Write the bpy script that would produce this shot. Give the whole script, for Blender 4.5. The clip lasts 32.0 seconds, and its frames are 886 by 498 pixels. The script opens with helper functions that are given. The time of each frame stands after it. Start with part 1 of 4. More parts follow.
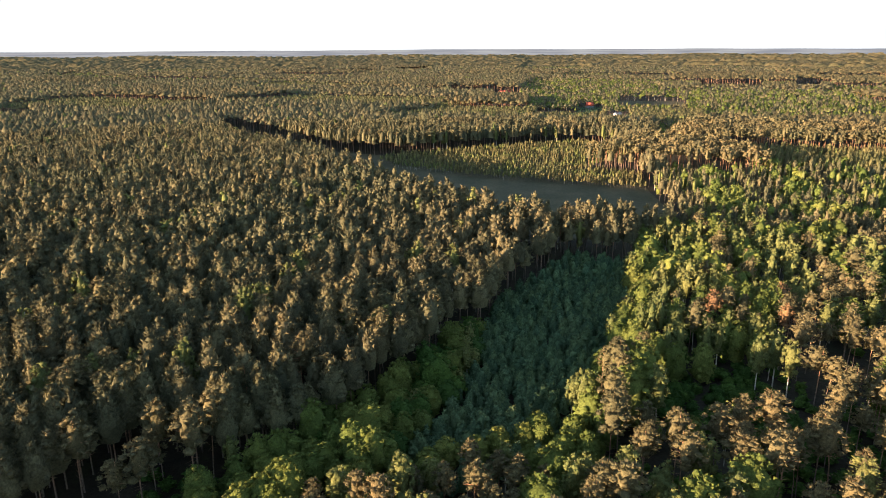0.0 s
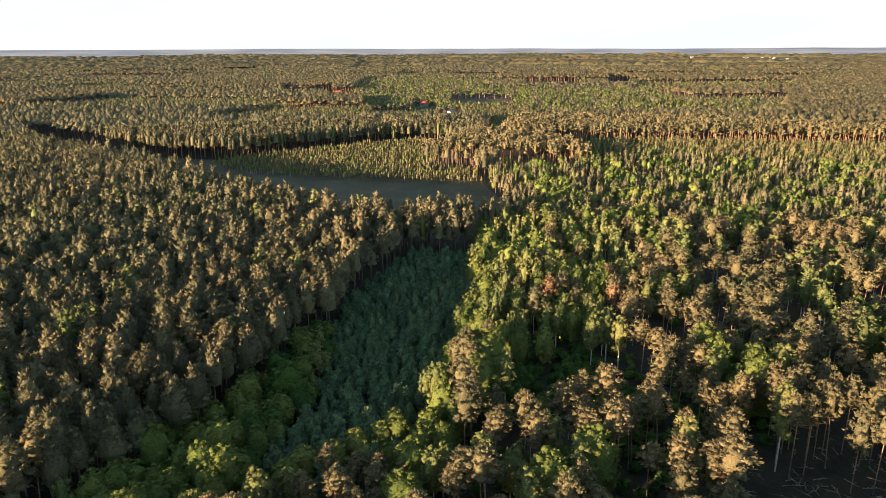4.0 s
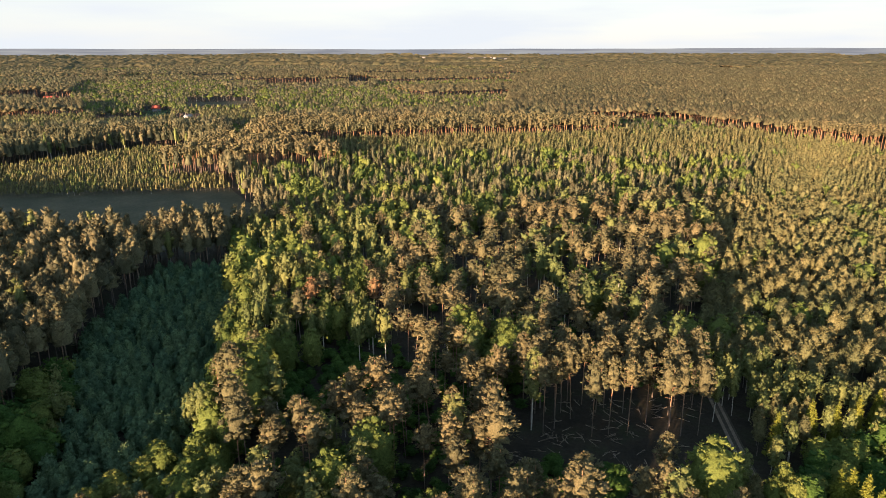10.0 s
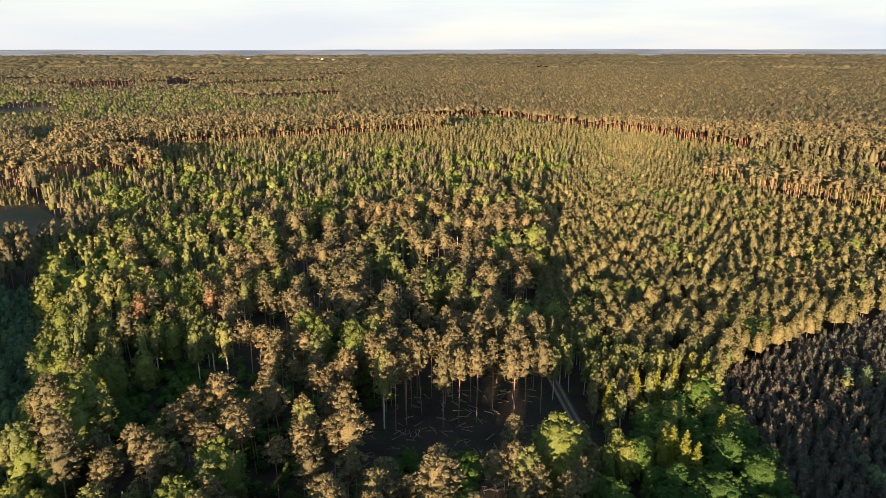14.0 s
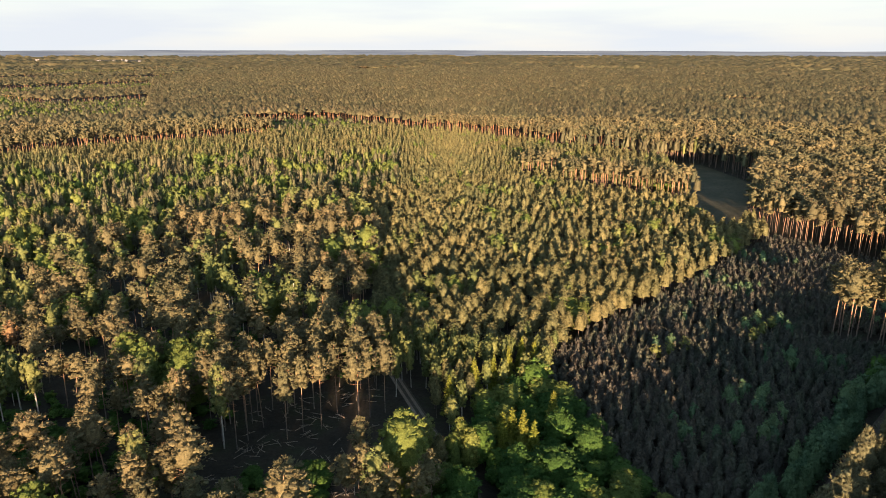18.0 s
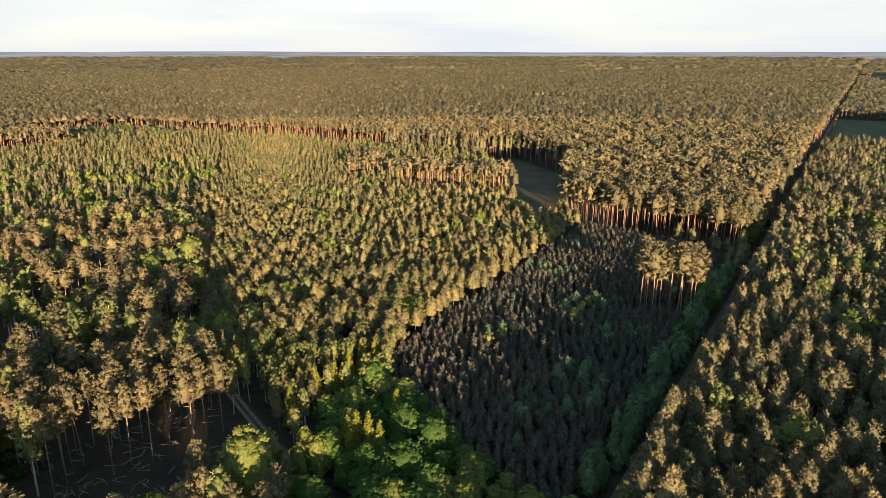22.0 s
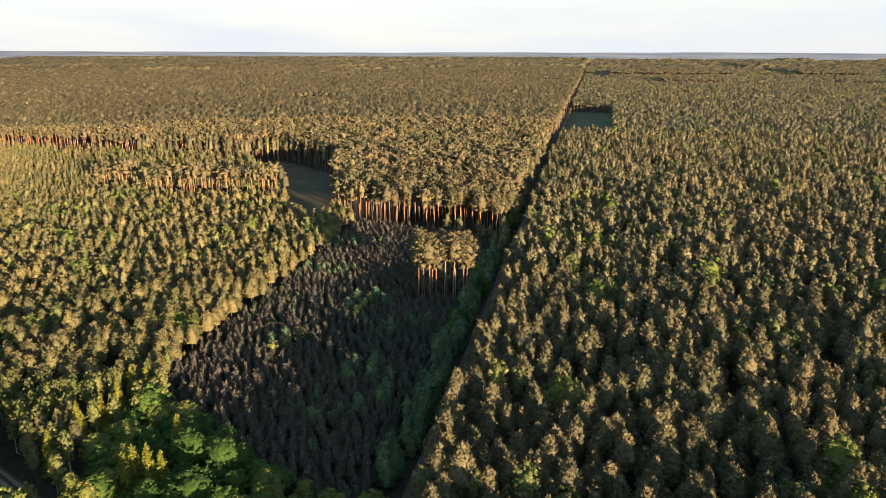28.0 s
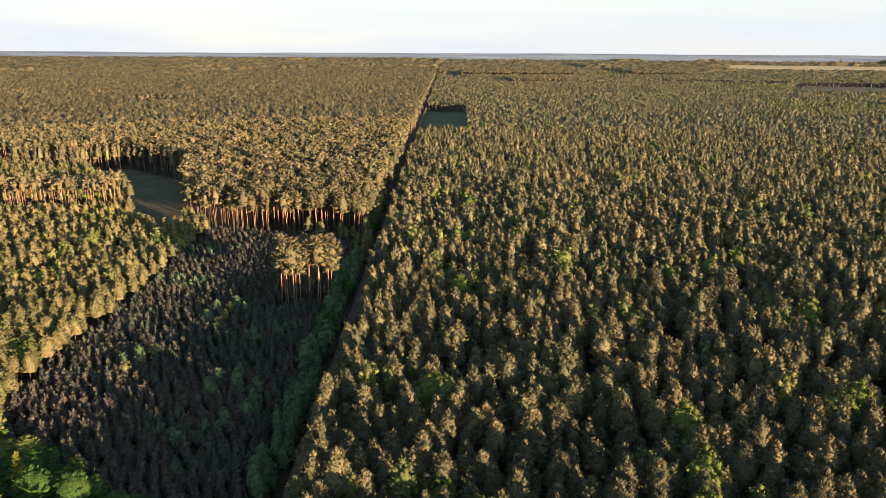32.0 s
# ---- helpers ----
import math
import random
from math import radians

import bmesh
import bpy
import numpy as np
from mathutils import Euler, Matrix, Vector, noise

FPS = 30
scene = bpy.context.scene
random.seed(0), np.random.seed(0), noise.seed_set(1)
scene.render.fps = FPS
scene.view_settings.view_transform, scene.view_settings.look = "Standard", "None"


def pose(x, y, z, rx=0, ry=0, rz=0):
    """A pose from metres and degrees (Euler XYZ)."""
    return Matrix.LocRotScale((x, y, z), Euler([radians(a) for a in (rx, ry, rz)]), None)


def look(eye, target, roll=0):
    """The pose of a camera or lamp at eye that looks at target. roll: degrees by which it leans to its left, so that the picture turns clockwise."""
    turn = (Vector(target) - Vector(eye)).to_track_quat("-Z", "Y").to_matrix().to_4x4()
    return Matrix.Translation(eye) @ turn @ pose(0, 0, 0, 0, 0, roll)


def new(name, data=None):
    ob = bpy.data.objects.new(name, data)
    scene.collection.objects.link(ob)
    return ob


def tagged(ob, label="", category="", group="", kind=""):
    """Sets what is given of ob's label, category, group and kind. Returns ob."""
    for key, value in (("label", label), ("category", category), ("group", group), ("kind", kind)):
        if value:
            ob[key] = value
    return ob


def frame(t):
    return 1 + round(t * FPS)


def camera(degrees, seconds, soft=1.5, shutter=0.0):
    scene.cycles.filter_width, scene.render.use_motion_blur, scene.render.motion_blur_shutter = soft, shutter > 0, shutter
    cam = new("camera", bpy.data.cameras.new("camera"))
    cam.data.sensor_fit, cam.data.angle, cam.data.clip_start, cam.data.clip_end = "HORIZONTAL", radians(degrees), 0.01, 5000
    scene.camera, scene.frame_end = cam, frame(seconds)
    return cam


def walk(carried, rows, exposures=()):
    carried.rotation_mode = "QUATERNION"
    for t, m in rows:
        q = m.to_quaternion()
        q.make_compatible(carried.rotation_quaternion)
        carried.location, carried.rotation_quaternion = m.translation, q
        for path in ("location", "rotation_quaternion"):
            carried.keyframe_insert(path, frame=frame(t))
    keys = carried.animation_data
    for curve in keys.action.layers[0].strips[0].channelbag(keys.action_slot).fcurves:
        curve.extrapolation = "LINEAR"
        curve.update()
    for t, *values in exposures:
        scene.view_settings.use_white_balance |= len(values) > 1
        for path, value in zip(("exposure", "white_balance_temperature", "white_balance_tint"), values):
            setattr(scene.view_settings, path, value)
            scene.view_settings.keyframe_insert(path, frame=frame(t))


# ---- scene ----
# ---- camera and walk ----
EYE = (0.0, 0.0, 90.0)
cam = camera(65.95, 32.0, soft=0.6)
# seconds, heading clockwise from +Y, tilt below the horizon, lean (degrees)
HEADINGS = [
    (0, -54.99, 16.25, -0.27), (1, -51.73, 16.27, -0.24), (2, -48.39, 16.29, -0.22), (3, -44.97, 16.31, -0.19),
    (4, -41.51, 16.33, -0.18), (5, -38.02, 16.35, -0.18), (6, -34.56, 16.37, -0.17), (7, -31.10, 16.36, -0.14),
    (8, -27.61, 16.35, -0.11), (9, -24.10, 16.35, -0.07), (10, -20.61, 16.33, -0.06), (11, -17.16, 16.32, -0.06),
    (12, -13.73, 16.29, -0.06), (13, -10.27, 16.27, -0.05), (14, -6.78, 16.27, -0.04), (15, -3.32, 16.26, -0.02),
    (16, 0.18, 16.25, 0.02), (17, 3.80, 16.22, 0.06), (18, 7.67, 16.19, 0.08), (19, 11.56, 16.15, 0.06),
    (20, 15.27, 16.12, 0.02), (21, 18.82, 16.10, 0.0), (22, 22.22, 16.09, 0.01), (23, 25.52, 16.08, 0.04),
    (24, 28.77, 16.07, 0.05), (25, 32.02, 16.09, 0.05), (26, 35.26, 16.09, 0.07), (27, 38.43, 16.07, 0.11),
    (28, 41.48, 16.06, 0.15), (29, 44.43, 16.06, 0.21), (30, 47.37, 16.05, 0.25), (31, 50.34, 16.03, 0.28), (32, 53.33, 15.98, 0.30)]


def heading_pose(yaw, tilt, lean):
    a, b = radians(yaw), radians(tilt)
    way = Vector((math.sin(a) * math.cos(b), math.cos(a) * math.cos(b), -math.sin(b)))
    return look(EYE, Vector(EYE) + way * 100, lean)


walk(cam, [(t, heading_pose(a, b, c)) for t, a, b, c in HEADINGS], [(0, 2.42), (6, 2.29), (12, 2.14), (18, 2.12), (32, 2.17)])

# ---- light ----
SUN_UP, SUN_AWAY = 7.1, 8.2      # the sun's height, and the heading in which its light travels
world = bpy.data.worlds.new("sky")
scene.world = world
world.use_nodes = True
wn, wl = world.node_tree.nodes, world.node_tree.links
sky = wn.new("ShaderNodeTexSky")
sky.sky_type, sky.sun_disc = "NISHITA", False
sky.sun_elevation, sky.sun_rotation = radians(SUN_UP), radians(180 + SUN_AWAY)
sky.altitude, sky.air_density, sky.dust_density = 100, 1.0, 0.5
back = wn["Background"]
back.inputs["Strength"].default_value = 1.0
# a thin bright veil of streaky cloud lies over the clear sky
coord = wn.new("ShaderNodeTexCoord")
flat = wn.new("ShaderNodeMapping")
flat.inputs["Scale"].default_value = (1.0, 1.0, 9.0)
wl.new(coord.outputs["Generated"], flat.inputs["Vector"])
streak = wn.new("ShaderNodeTexNoise")
streak.inputs["Scale"].default_value, streak.inputs["Detail"].default_value = 2.6, 6.0
wl.new(flat.outputs[0], streak.inputs["Vector"])
veil = wn.new("ShaderNodeMapRange")
veil.inputs["From Min"].default_value, veil.inputs["From Max"].default_value = 0.4, 0.62
veil.inputs["To Min"].default_value, veil.inputs["To Max"].default_value = 0.9, 1.0
wl.new(streak.outputs["Fac"], veil.inputs["Value"])
dim = wn.new("ShaderNodeVectorMath")
dim.operation = "SCALE"
dim.inputs["Scale"].default_value = 0.088
wl.new(sky.outputs["Color"], dim.inputs[0])
sky_mix = wn.new("ShaderNodeMix")
sky_mix.data_type = "RGBA"
# the veil thins out towards the zenith
part_z = wn.new("ShaderNodeSeparateXYZ")
wl.new(coord.outputs["Generated"], part_z.inputs[0])
thin = wn.new("ShaderNodeMapRange")
thin.inputs["From Min"].default_value, thin.inputs["From Max"].default_value = 0.05, 0.32
thin.inputs["To Min"].default_value, thin.inputs["To Max"].default_value = 1.0, 0.08
wl.new(part_z.outputs["Z"], thin.inputs["Value"])
cover = wn.new("ShaderNodeMath")
cover.operation = "MULTIPLY"
wl.new(veil.outputs[0], cover.inputs[0])
wl.new(thin.outputs[0], cover.inputs[1])
wl.new(cover.outputs[0], sky_mix.inputs[0])
wl.new(dim.outputs[0], sky_mix.inputs[6])
sky_mix.inputs[7].default_value = (0.19, 0.2, 0.213, 1)
wl.new(sky_mix.outputs[2], back.inputs["Color"])

sun = new("sun", bpy.data.lights.new("sun", "SUN"))
sun.data.energy, sun.data.angle, sun.data.color = 5.0, radians(0.6), (1.0, 0.645, 0.385)
sa, sb = radians(SUN_AWAY), radians(SUN_UP)
sun.matrix_world = look((0, 0, 400), (math.sin(sa) * math.cos(sb), math.cos(sa) * math.cos(sb), 400 - math.sin(sb)))


# ---- materials ----
def material(name, rough=0.9):
    m = bpy.data.materials.new(name)
    m.use_nodes = True
    n, l = m.node_tree.nodes, m.node_tree.links
    bs = n["Principled BSDF"]
    bs.inputs["Roughness"].default_value = rough
    bs.inputs["Specular IOR Level"].default_value = 0.25
    return m, n, l, bs


def ramp(n, l, fac, stops):
    r = n.new("ShaderNodeValToRGB")
    e = r.color_ramp.elements
    while len(e) < len(stops):
        e.new(0.5)
    for el, (p, c) in zip(e, stops):
        el.position, el.color = p, (*c, 1)
    l.new(fac, r.inputs[0])
    return r.outputs[0]


def noise_fac(n, l, scale, detail=3.0, rough=0.6):
    g = n.new("ShaderNodeNewGeometry")
    t = n.new("ShaderNodeTexNoise")
    t.inputs["Scale"].default_value, t.inputs["Detail"].default_value = scale, detail
    t.inputs["Roughness"].default_value = rough
    l.new(g.outputs["Position"], t.inputs["Vector"])
    return t.outputs["Fac"]


def mix(n, l, fac, a, b, kind="MIX"):
    x = n.new("ShaderNodeMix")
    x.data_type, x.blend_type = "RGBA", kind
    for sock, v in ((x.inputs[0], fac), (x.inputs[6], a), (x.inputs[7], b)):
        if hasattr(v, "links"):
            l.new(v, sock)
        elif isinstance(v, tuple):
            sock.default_value = (*v, 1)
        else:
            sock.default_value = v
    return x.outputs[2]


def foliage(name, dark, mid, light, through_light=0.18):
    """Leaves or needles: a tint for each tree, a finer one for each tuft, and some light let through."""
    m, n, l, bs = material(name, 0.85)
    bs.inputs["Specular IOR Level"].default_value = 0.06
    at = n.new("ShaderNodeAttribute")
    at.attribute_name = "tint"
    geo = n.new("ShaderNodeNewGeometry")
    info = n.new("ShaderNodeObjectInfo")
    add = n.new("ShaderNodeMath")
    add.operation = "MULTIPLY_ADD"
    l.new(info.outputs["Random"], add.inputs[0])
    add.inputs[1].default_value = 0.35
    l.new(at.outputs["Fac"], add.inputs[2])
    frac = n.new("ShaderNodeMath")
    frac.operation = "PINGPONG"
    l.new(add.outputs[0], frac.inputs[0])
    frac.inputs[1].default_value = 1.0
    tree = ramp(n, l, frac.outputs[0], [(0.0, dark), (0.5, mid), (1.0, light)])
    tuft = ramp(n, l, geo.outputs["Random Per Island"], [(0.0, (0.72, 0.73, 0.73)), (1.0, (1.24, 1.23, 1.18))])
    colour = mix(n, l, 1.0, tree, tuft, "MULTIPLY")
    stand = ramp(n, l, noise_fac(n, l, 0.02, 2.0), [(0.35, (0.9, 0.96, 1.02)), (0.65, (1.1, 1.04, 1.1))])
    colour = mix(n, l, 1.0, colour, stand, "MULTIPLY")
    grain = noise_fac(n, l, 2.2, 4.0, 0.85)
    colour = mix(n, l, 1.0, colour, ramp(n, l, grain, [(0.36, (0.6, 0.6, 0.61)), (0.64, (1.34, 1.33, 1.28))]), "MULTIPLY")
    bump = n.new("ShaderNodeBump")
    bump.inputs["Strength"].default_value, bump.inputs["Distance"].default_value = 0.9, 0.35
    l.new(grain, bump.inputs["Height"])
    l.new(bump.outputs[0], bs.inputs["Normal"])
    l.new(colour, bs.inputs["Base Color"])
    tr = n.new("ShaderNodeBsdfTranslucent")
    l.new(colour, tr.inputs["Color"])
    ms = n.new("ShaderNodeMixShader")
    ms.inputs[0].default_value = through_light
    l.new(bs.outputs[0], ms.inputs[1])
    l.new(tr.outputs[0], ms.inputs[2])
    l.new(ms.outputs[0], n["Material Output"].inputs["Surface"])
    return m


def bark(name, low, high, z0, z1, rough_scale=3.0):
    """Bark that turns from the grey foot colour to the upper colour with height above the ground."""
    m, n, l, bs = material(name, 0.95)
    g = n.new("ShaderNodeNewGeometry")
    sep = n.new("ShaderNodeSeparateXYZ")
    l.new(g.outputs["Position"], sep.inputs[0])
    mr = n.new("ShaderNodeMapRange")
    mr.inputs["From Min"].default_value, mr.inputs["From Max"].default_value = z0, z1
    l.new(sep.outputs["Z"], mr.inputs["Value"])
    c = mix(n, l, mr.outputs[0], low, high)
    spots = ramp(n, l, noise_fac(n, l, rough_scale), [(0.35, (0.55, 0.55, 0.55)), (0.6, (1.15, 1.15, 1.15))])
    l.new(mix(n, l, 1.0, c, spots, "MULTIPLY"), bs.inputs["Base Color"])
    return m


def ground_mat(name, a, b, c, big=0.03, fine=0.8):
    m, n, l, bs = material(name, 0.95)
    c1 = ramp(n, l, noise_fac(n, l, big, 4.0), [(0.3, a), (0.52, b), (0.72, c)])
    c2 = ramp(n, l, noise_fac(n, l, fine, 5.0, 0.7), [(0.3, (0.6, 0.6, 0.6)), (0.7, (1.3, 1.3, 1.3))])
    l.new(mix(n, l, 1.0, c1, c2, "MULTIPLY"), bs.inputs["Base Color"])
    bump = n.new("ShaderNodeBump")
    bump.inputs["Strength"].default_value, bump.inputs["Distance"].default_value = 0.6, 0.3
    l.new(noise_fac(n, l, fine * 2, 4.0), bump.inputs["Height"])
    l.new(bump.outputs[0], bs.inputs["Normal"])
    return m


PINE = foliage("pine_needles", (0.086, 0.088, 0.052), (0.125, 0.118, 0.064), (0.16, 0.143, 0.076))
OLIVE = foliage("olive_pine_needles", (0.082, 0.088, 0.056), (0.118, 0.118, 0.069), (0.152, 0.143, 0.08))
YOUNG = foliage("young_pine_needles", (0.09, 0.096, 0.051), (0.128, 0.13, 0.063), (0.161, 0.154, 0.072))
DUSKY = foliage("dusky_pine_needles", (0.068, 0.07, 0.06), (0.088, 0.087, 0.074), (0.084, 0.098, 0.072))
LEAF = foliage("broad_leaves", (0.066, 0.098, 0.028), (0.102, 0.138, 0.037), (0.14, 0.17, 0.046), 0.15)
BIRCHLEAF = foliage("birch_leaves", (0.09, 0.118, 0.046), (0.122, 0.146, 0.054), (0.146, 0.166, 0.06), 0.15)
SAPLING = foliage("sapling_leaves", (0.06, 0.112, 0.066), (0.08, 0.138, 0.076), (0.104, 0.162, 0.08), 0.15)
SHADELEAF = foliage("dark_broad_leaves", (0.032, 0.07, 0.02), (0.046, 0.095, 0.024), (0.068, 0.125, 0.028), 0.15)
RUST = foliage("rusty_needles", (0.16, 0.105, 0.06), (0.2, 0.125, 0.07), (0.23, 0.15, 0.08))
LARCH = foliage("larch_needles", (0.13, 0.155, 0.028), (0.16, 0.18, 0.032), (0.19, 0.2, 0.038), 0.18)
PINEBARK = bark("pine_bark", (0.14, 0.115, 0.1), (0.35, 0.2, 0.122), 3.0, 13.0)
BIRCHBARK = bark("birch_bark", (0.36, 0.34, 0.31), (0.46, 0.43, 0.39), 0.0, 6.0, 5.0)
DARKBARK = bark("dark_bark", (0.08, 0.065, 0.05), (0.11, 0.09, 0.07), 0.0, 8.0)
FLOOR = ground_mat("forest_floor", (0.018, 0.016, 0.012), (0.034, 0.029, 0.02), (0.026, 0.034, 0.015), 0.12, 0.9)
GRASS = ground_mat("meadow_grass", (0.04, 0.043, 0.022), (0.062, 0.059, 0.034), (0.09, 0.08, 0.046), 0.05, 0.5)
CROP = ground_mat("dark_grass", (0.034, 0.054, 0.022), (0.05, 0.074, 0.03), (0.07, 0.092, 0.038), 0.05, 0.3)
STRAW = ground_mat("ripe_field", (0.3, 0.26, 0.14), (0.36, 0.31, 0.17), (0.33, 0.32, 0.16), 0.01, 0.05)
TRODDEN = ground_mat("trodden_soil", (0.055, 0.045, 0.034), (0.07, 0.06, 0.045), (0.06, 0.06, 0.035), 0.2, 1.5)
ROADSAND = ground_mat("road_sand", (0.075, 0.06, 0.048), (0.1, 0.082, 0.064), (0.125, 0.105, 0.08), 0.2, 1.5)
SAND = ground_mat("sandy_track", (0.17, 0.14, 0.105), (0.21, 0.17, 0.13), (0.26, 0.21, 0.15), 0.2, 1.5)

# ---- plan: stands, as outlines in metres ----
ROAD_A, ROAD_B = (0.803, 0.596), (-0.596, 0.803)     # along the straight ride, and to its west


def west_of_ride(x, y):
    return ROAD_B[0] * x + ROAD_B[1] * (y - 40)


def inside(poly, x, y):
    hit = np.zeros(x.shape, bool)
    for (x0, y0), (x1, y1) in zip(poly, poly[1:] + poly[:1]):
        if y0 == y1:
            continue
        cross = ((y0 > y) != (y1 > y)) & (x < (x1 - x0) * (y - y0) / (y1 - y0) + x0)
        hit ^= cross
    return hit


def land(r):
    """Height of the ground at distance r: level near by, rising softly to the skyline."""
    k = np.clip((np.asarray(r, float) - 1500) / 3450, 0, 2)
    return 42 * k * k


STRIP = [(-111, 64), (-123, 82), (-142, 110), (-157, 124), (-178, 148), (-195, 186), (-204, 208), (-184, 226), (-170, 207), (-152, 190), (-124, 144), (-112, 127), (-101, 105), (-93, 93), (-97, 82), (-98, 69)]
RIM = [(-196, 250), (-176, 216), (-158, 188), (-128, 143), (-116, 126), (-105, 104), (-98, 92), (-101, 80), (-104, 62), (-118, 66), (-134, 58), (-131, 38), (-126, 20), (-122, 0), (-120, -25), (-105, -22), (-90, 20), (-80, 60), (-78, 92), (-92, 112), (-112, 142), (-138, 180), (-165, 232)]
MEADOW = [(-186, 272), (-212, 258), (-232, 237), (-262, 219), (-316, 216), (-366, 220), (-474, 230), (-597, 228), (-677, 220), (-819, 250), (-819, 275), (-579, 281), (-517, 311), (-507, 366), (-499, 426), (-477, 503), (-400, 500), (-362, 384), (-326, 404), (-283, 364), (-230, 320)]
MEADOW_YOUNG = [(-500, 285), (-465, 280), (-396, 301), (-334, 337), (-285, 364), (-326, 404), (-362, 384), (-400, 500), (-477, 503), (-499, 426), (-507, 366), (-515, 315)]
LIT_PINES = [(-368, 386), (-326, 407), (-296, 418), (-250, 450), (-330, 520), (-400, 502)]
P2 = [(5, 196), (22, 191), (40, 182), (54, 180), (73, 199), (109, 225), (156, 258), (185, 300), (181, 312), (185, 352), (203, 386), (229, 436), (255, 530), (231, 566), (186, 608), (152, 660), (110, 718), (57, 750), (40, 560), (28, 428), (9, 285)]
P3 = [(49, 164), (55, 178), (78, 200), (123, 233), (165, 268), (203, 300), (222, 258), (230, 222), (78, 105), (62, 100), (55, 122), (52, 144)]
MEADOW2 = [(258, 545), (285, 525), (282, 470), (279, 439), (241, 384), (205, 325), (186, 305), (183, 315), (188, 350), (205, 380), (229, 436)]
OLD_PINES = [(-231, 829), (-139, 832), (-31, 864), (57, 757), (110, 724), (152, 666), (186, 615), (231, 572), (256, 563), (290, 538), (284, 469), (282, 433), (241, 384), (207, 335), (203, 300), (222, 258), (236, 222), (3800, 2860), (3800, 6000), (-600, 6000), (-500, 1900)]
THICKET = [(20, 138), (34, 160), (50, 165), (55, 144), (57, 122), (64, 102), (86, 104), (50, 74), (30, 60), (24, 110)]
BIRCH_EDGE = [(8, 194), (11, 174), (24, 172), (38, 160), (50, 163), (56, 178), (44, 184), (22, 194)]
SLASH = [(-42, 152), (-20, 168), (4, 176), (9, 160), (14, 140), (6, 122), (-10, 120), (-34, 122)]
BIRCH_WOOD = [(-196, 252), (-165, 232), (-138, 180), (-112, 142), (-86, 172), (-110, 240), (-150, 290), (-172, 306)]
SLASH_PINES = [(-44, 148), (-20, 169), (5, 180), (11, 162), (-2, 153), (-25, 146)]
CLUMP = [(148, 186), (158, 193), (166, 189), (176, 178), (170, 173), (158, 176)]
MIXED_FAR = [(-173, 310), (-116, 290), (-71, 349), (27, 385), (40, 560), (57, 750), (-31, 860), (-139, 828), (-231, 825), (-420, 1250), (-800, 1200), (-620, 800), (-400, 520), (-330, 480), (-285, 366), (-232, 322), (-188, 274)]
FIELD = [(ROAD_A[0] * q + ROAD_B[0] * w, 40 + ROAD_A[1] * q + ROAD_B[1] * w) for q, w in ((715, -4), (1088, -4), (1088, -64), (715, -58))]
OPEN = [(-300, -320), (-240, -140), (-152, -100), (-126, -24), (-95, 12), (-62, 28), (-20, 35), (8, 28), (12, 84), (44, 70), (42, 44), (42, -320)]
VOID = [(-100, 133), (-108, 150), (-100, 168), (-88, 170), (-74, 160), (-60, 150), (-62, 132), (-78, 136)]
BUSH = [(-36, 121), (-30, 130), (-18, 136), (-9, 135), (-6, 126), (-9, 117), (-31, 113)]
ALDER = [(-112, 64), (-122, 82), (-141, 110), (-156, 124), (-166, 128), (-150, 98), (-136, 72), (-128, 52)]
GOLD_A = [(116, 472), (132, 502), (150, 476), (135, 455)]
GOLD_B = [(138, 432), (155, 456), (185, 422), (207, 390), (192, 372), (160, 405)]
MIXED_NEAR = [(-196, 250), (-104, 62), (-150, 20), (-60, -120), (60, -120), (60, 70), (30, 80), (14, 140), (9, 170), (5, 196), (9, 285), (28, 428), (-71, 349), (-116, 290), (-173, 310)]

# order of precedence: name, outline
OUTLINES = [("clump", CLUMP), ("bush", BUSH), ("slash_pines", SLASH_PINES), ("slash", SLASH), ("scrub", VOID), ("gold", GOLD_A), ("gold", GOLD_B), ("alder", ALDER), ("strip", STRIP), ("meadow_young", MEADOW_YOUNG), ("meadow", MEADOW), ("meadow_two", MEADOW2),
            ("field", FIELD), ("rim", RIM), ("birch_edge", BIRCH_EDGE), ("thicket", THICKET), ("dusky", P3), ("young", P2), ("birch_wood", BIRCH_WOOD),
            ("lit_pines", LIT_PINES), ("old_pines", OLD_PINES), ("mixed_near", MIXED_NEAR), ("mixed_far", MIXED_FAR)]
LOW = [(-50.9, -48.7, 1180, 1436), (-44.0, -42.0, 920, 1118), (-41.7, -39.9, 810, 978)]
BLOCKS = ("block_low", "block_tall", "block_young", "block_green")
STANDS = list(dict.fromkeys(n for n, _ in OUTLINES)) + ["ride", "ride_row", "east_pines", "west_pines", "glade", "open", *BLOCKS]
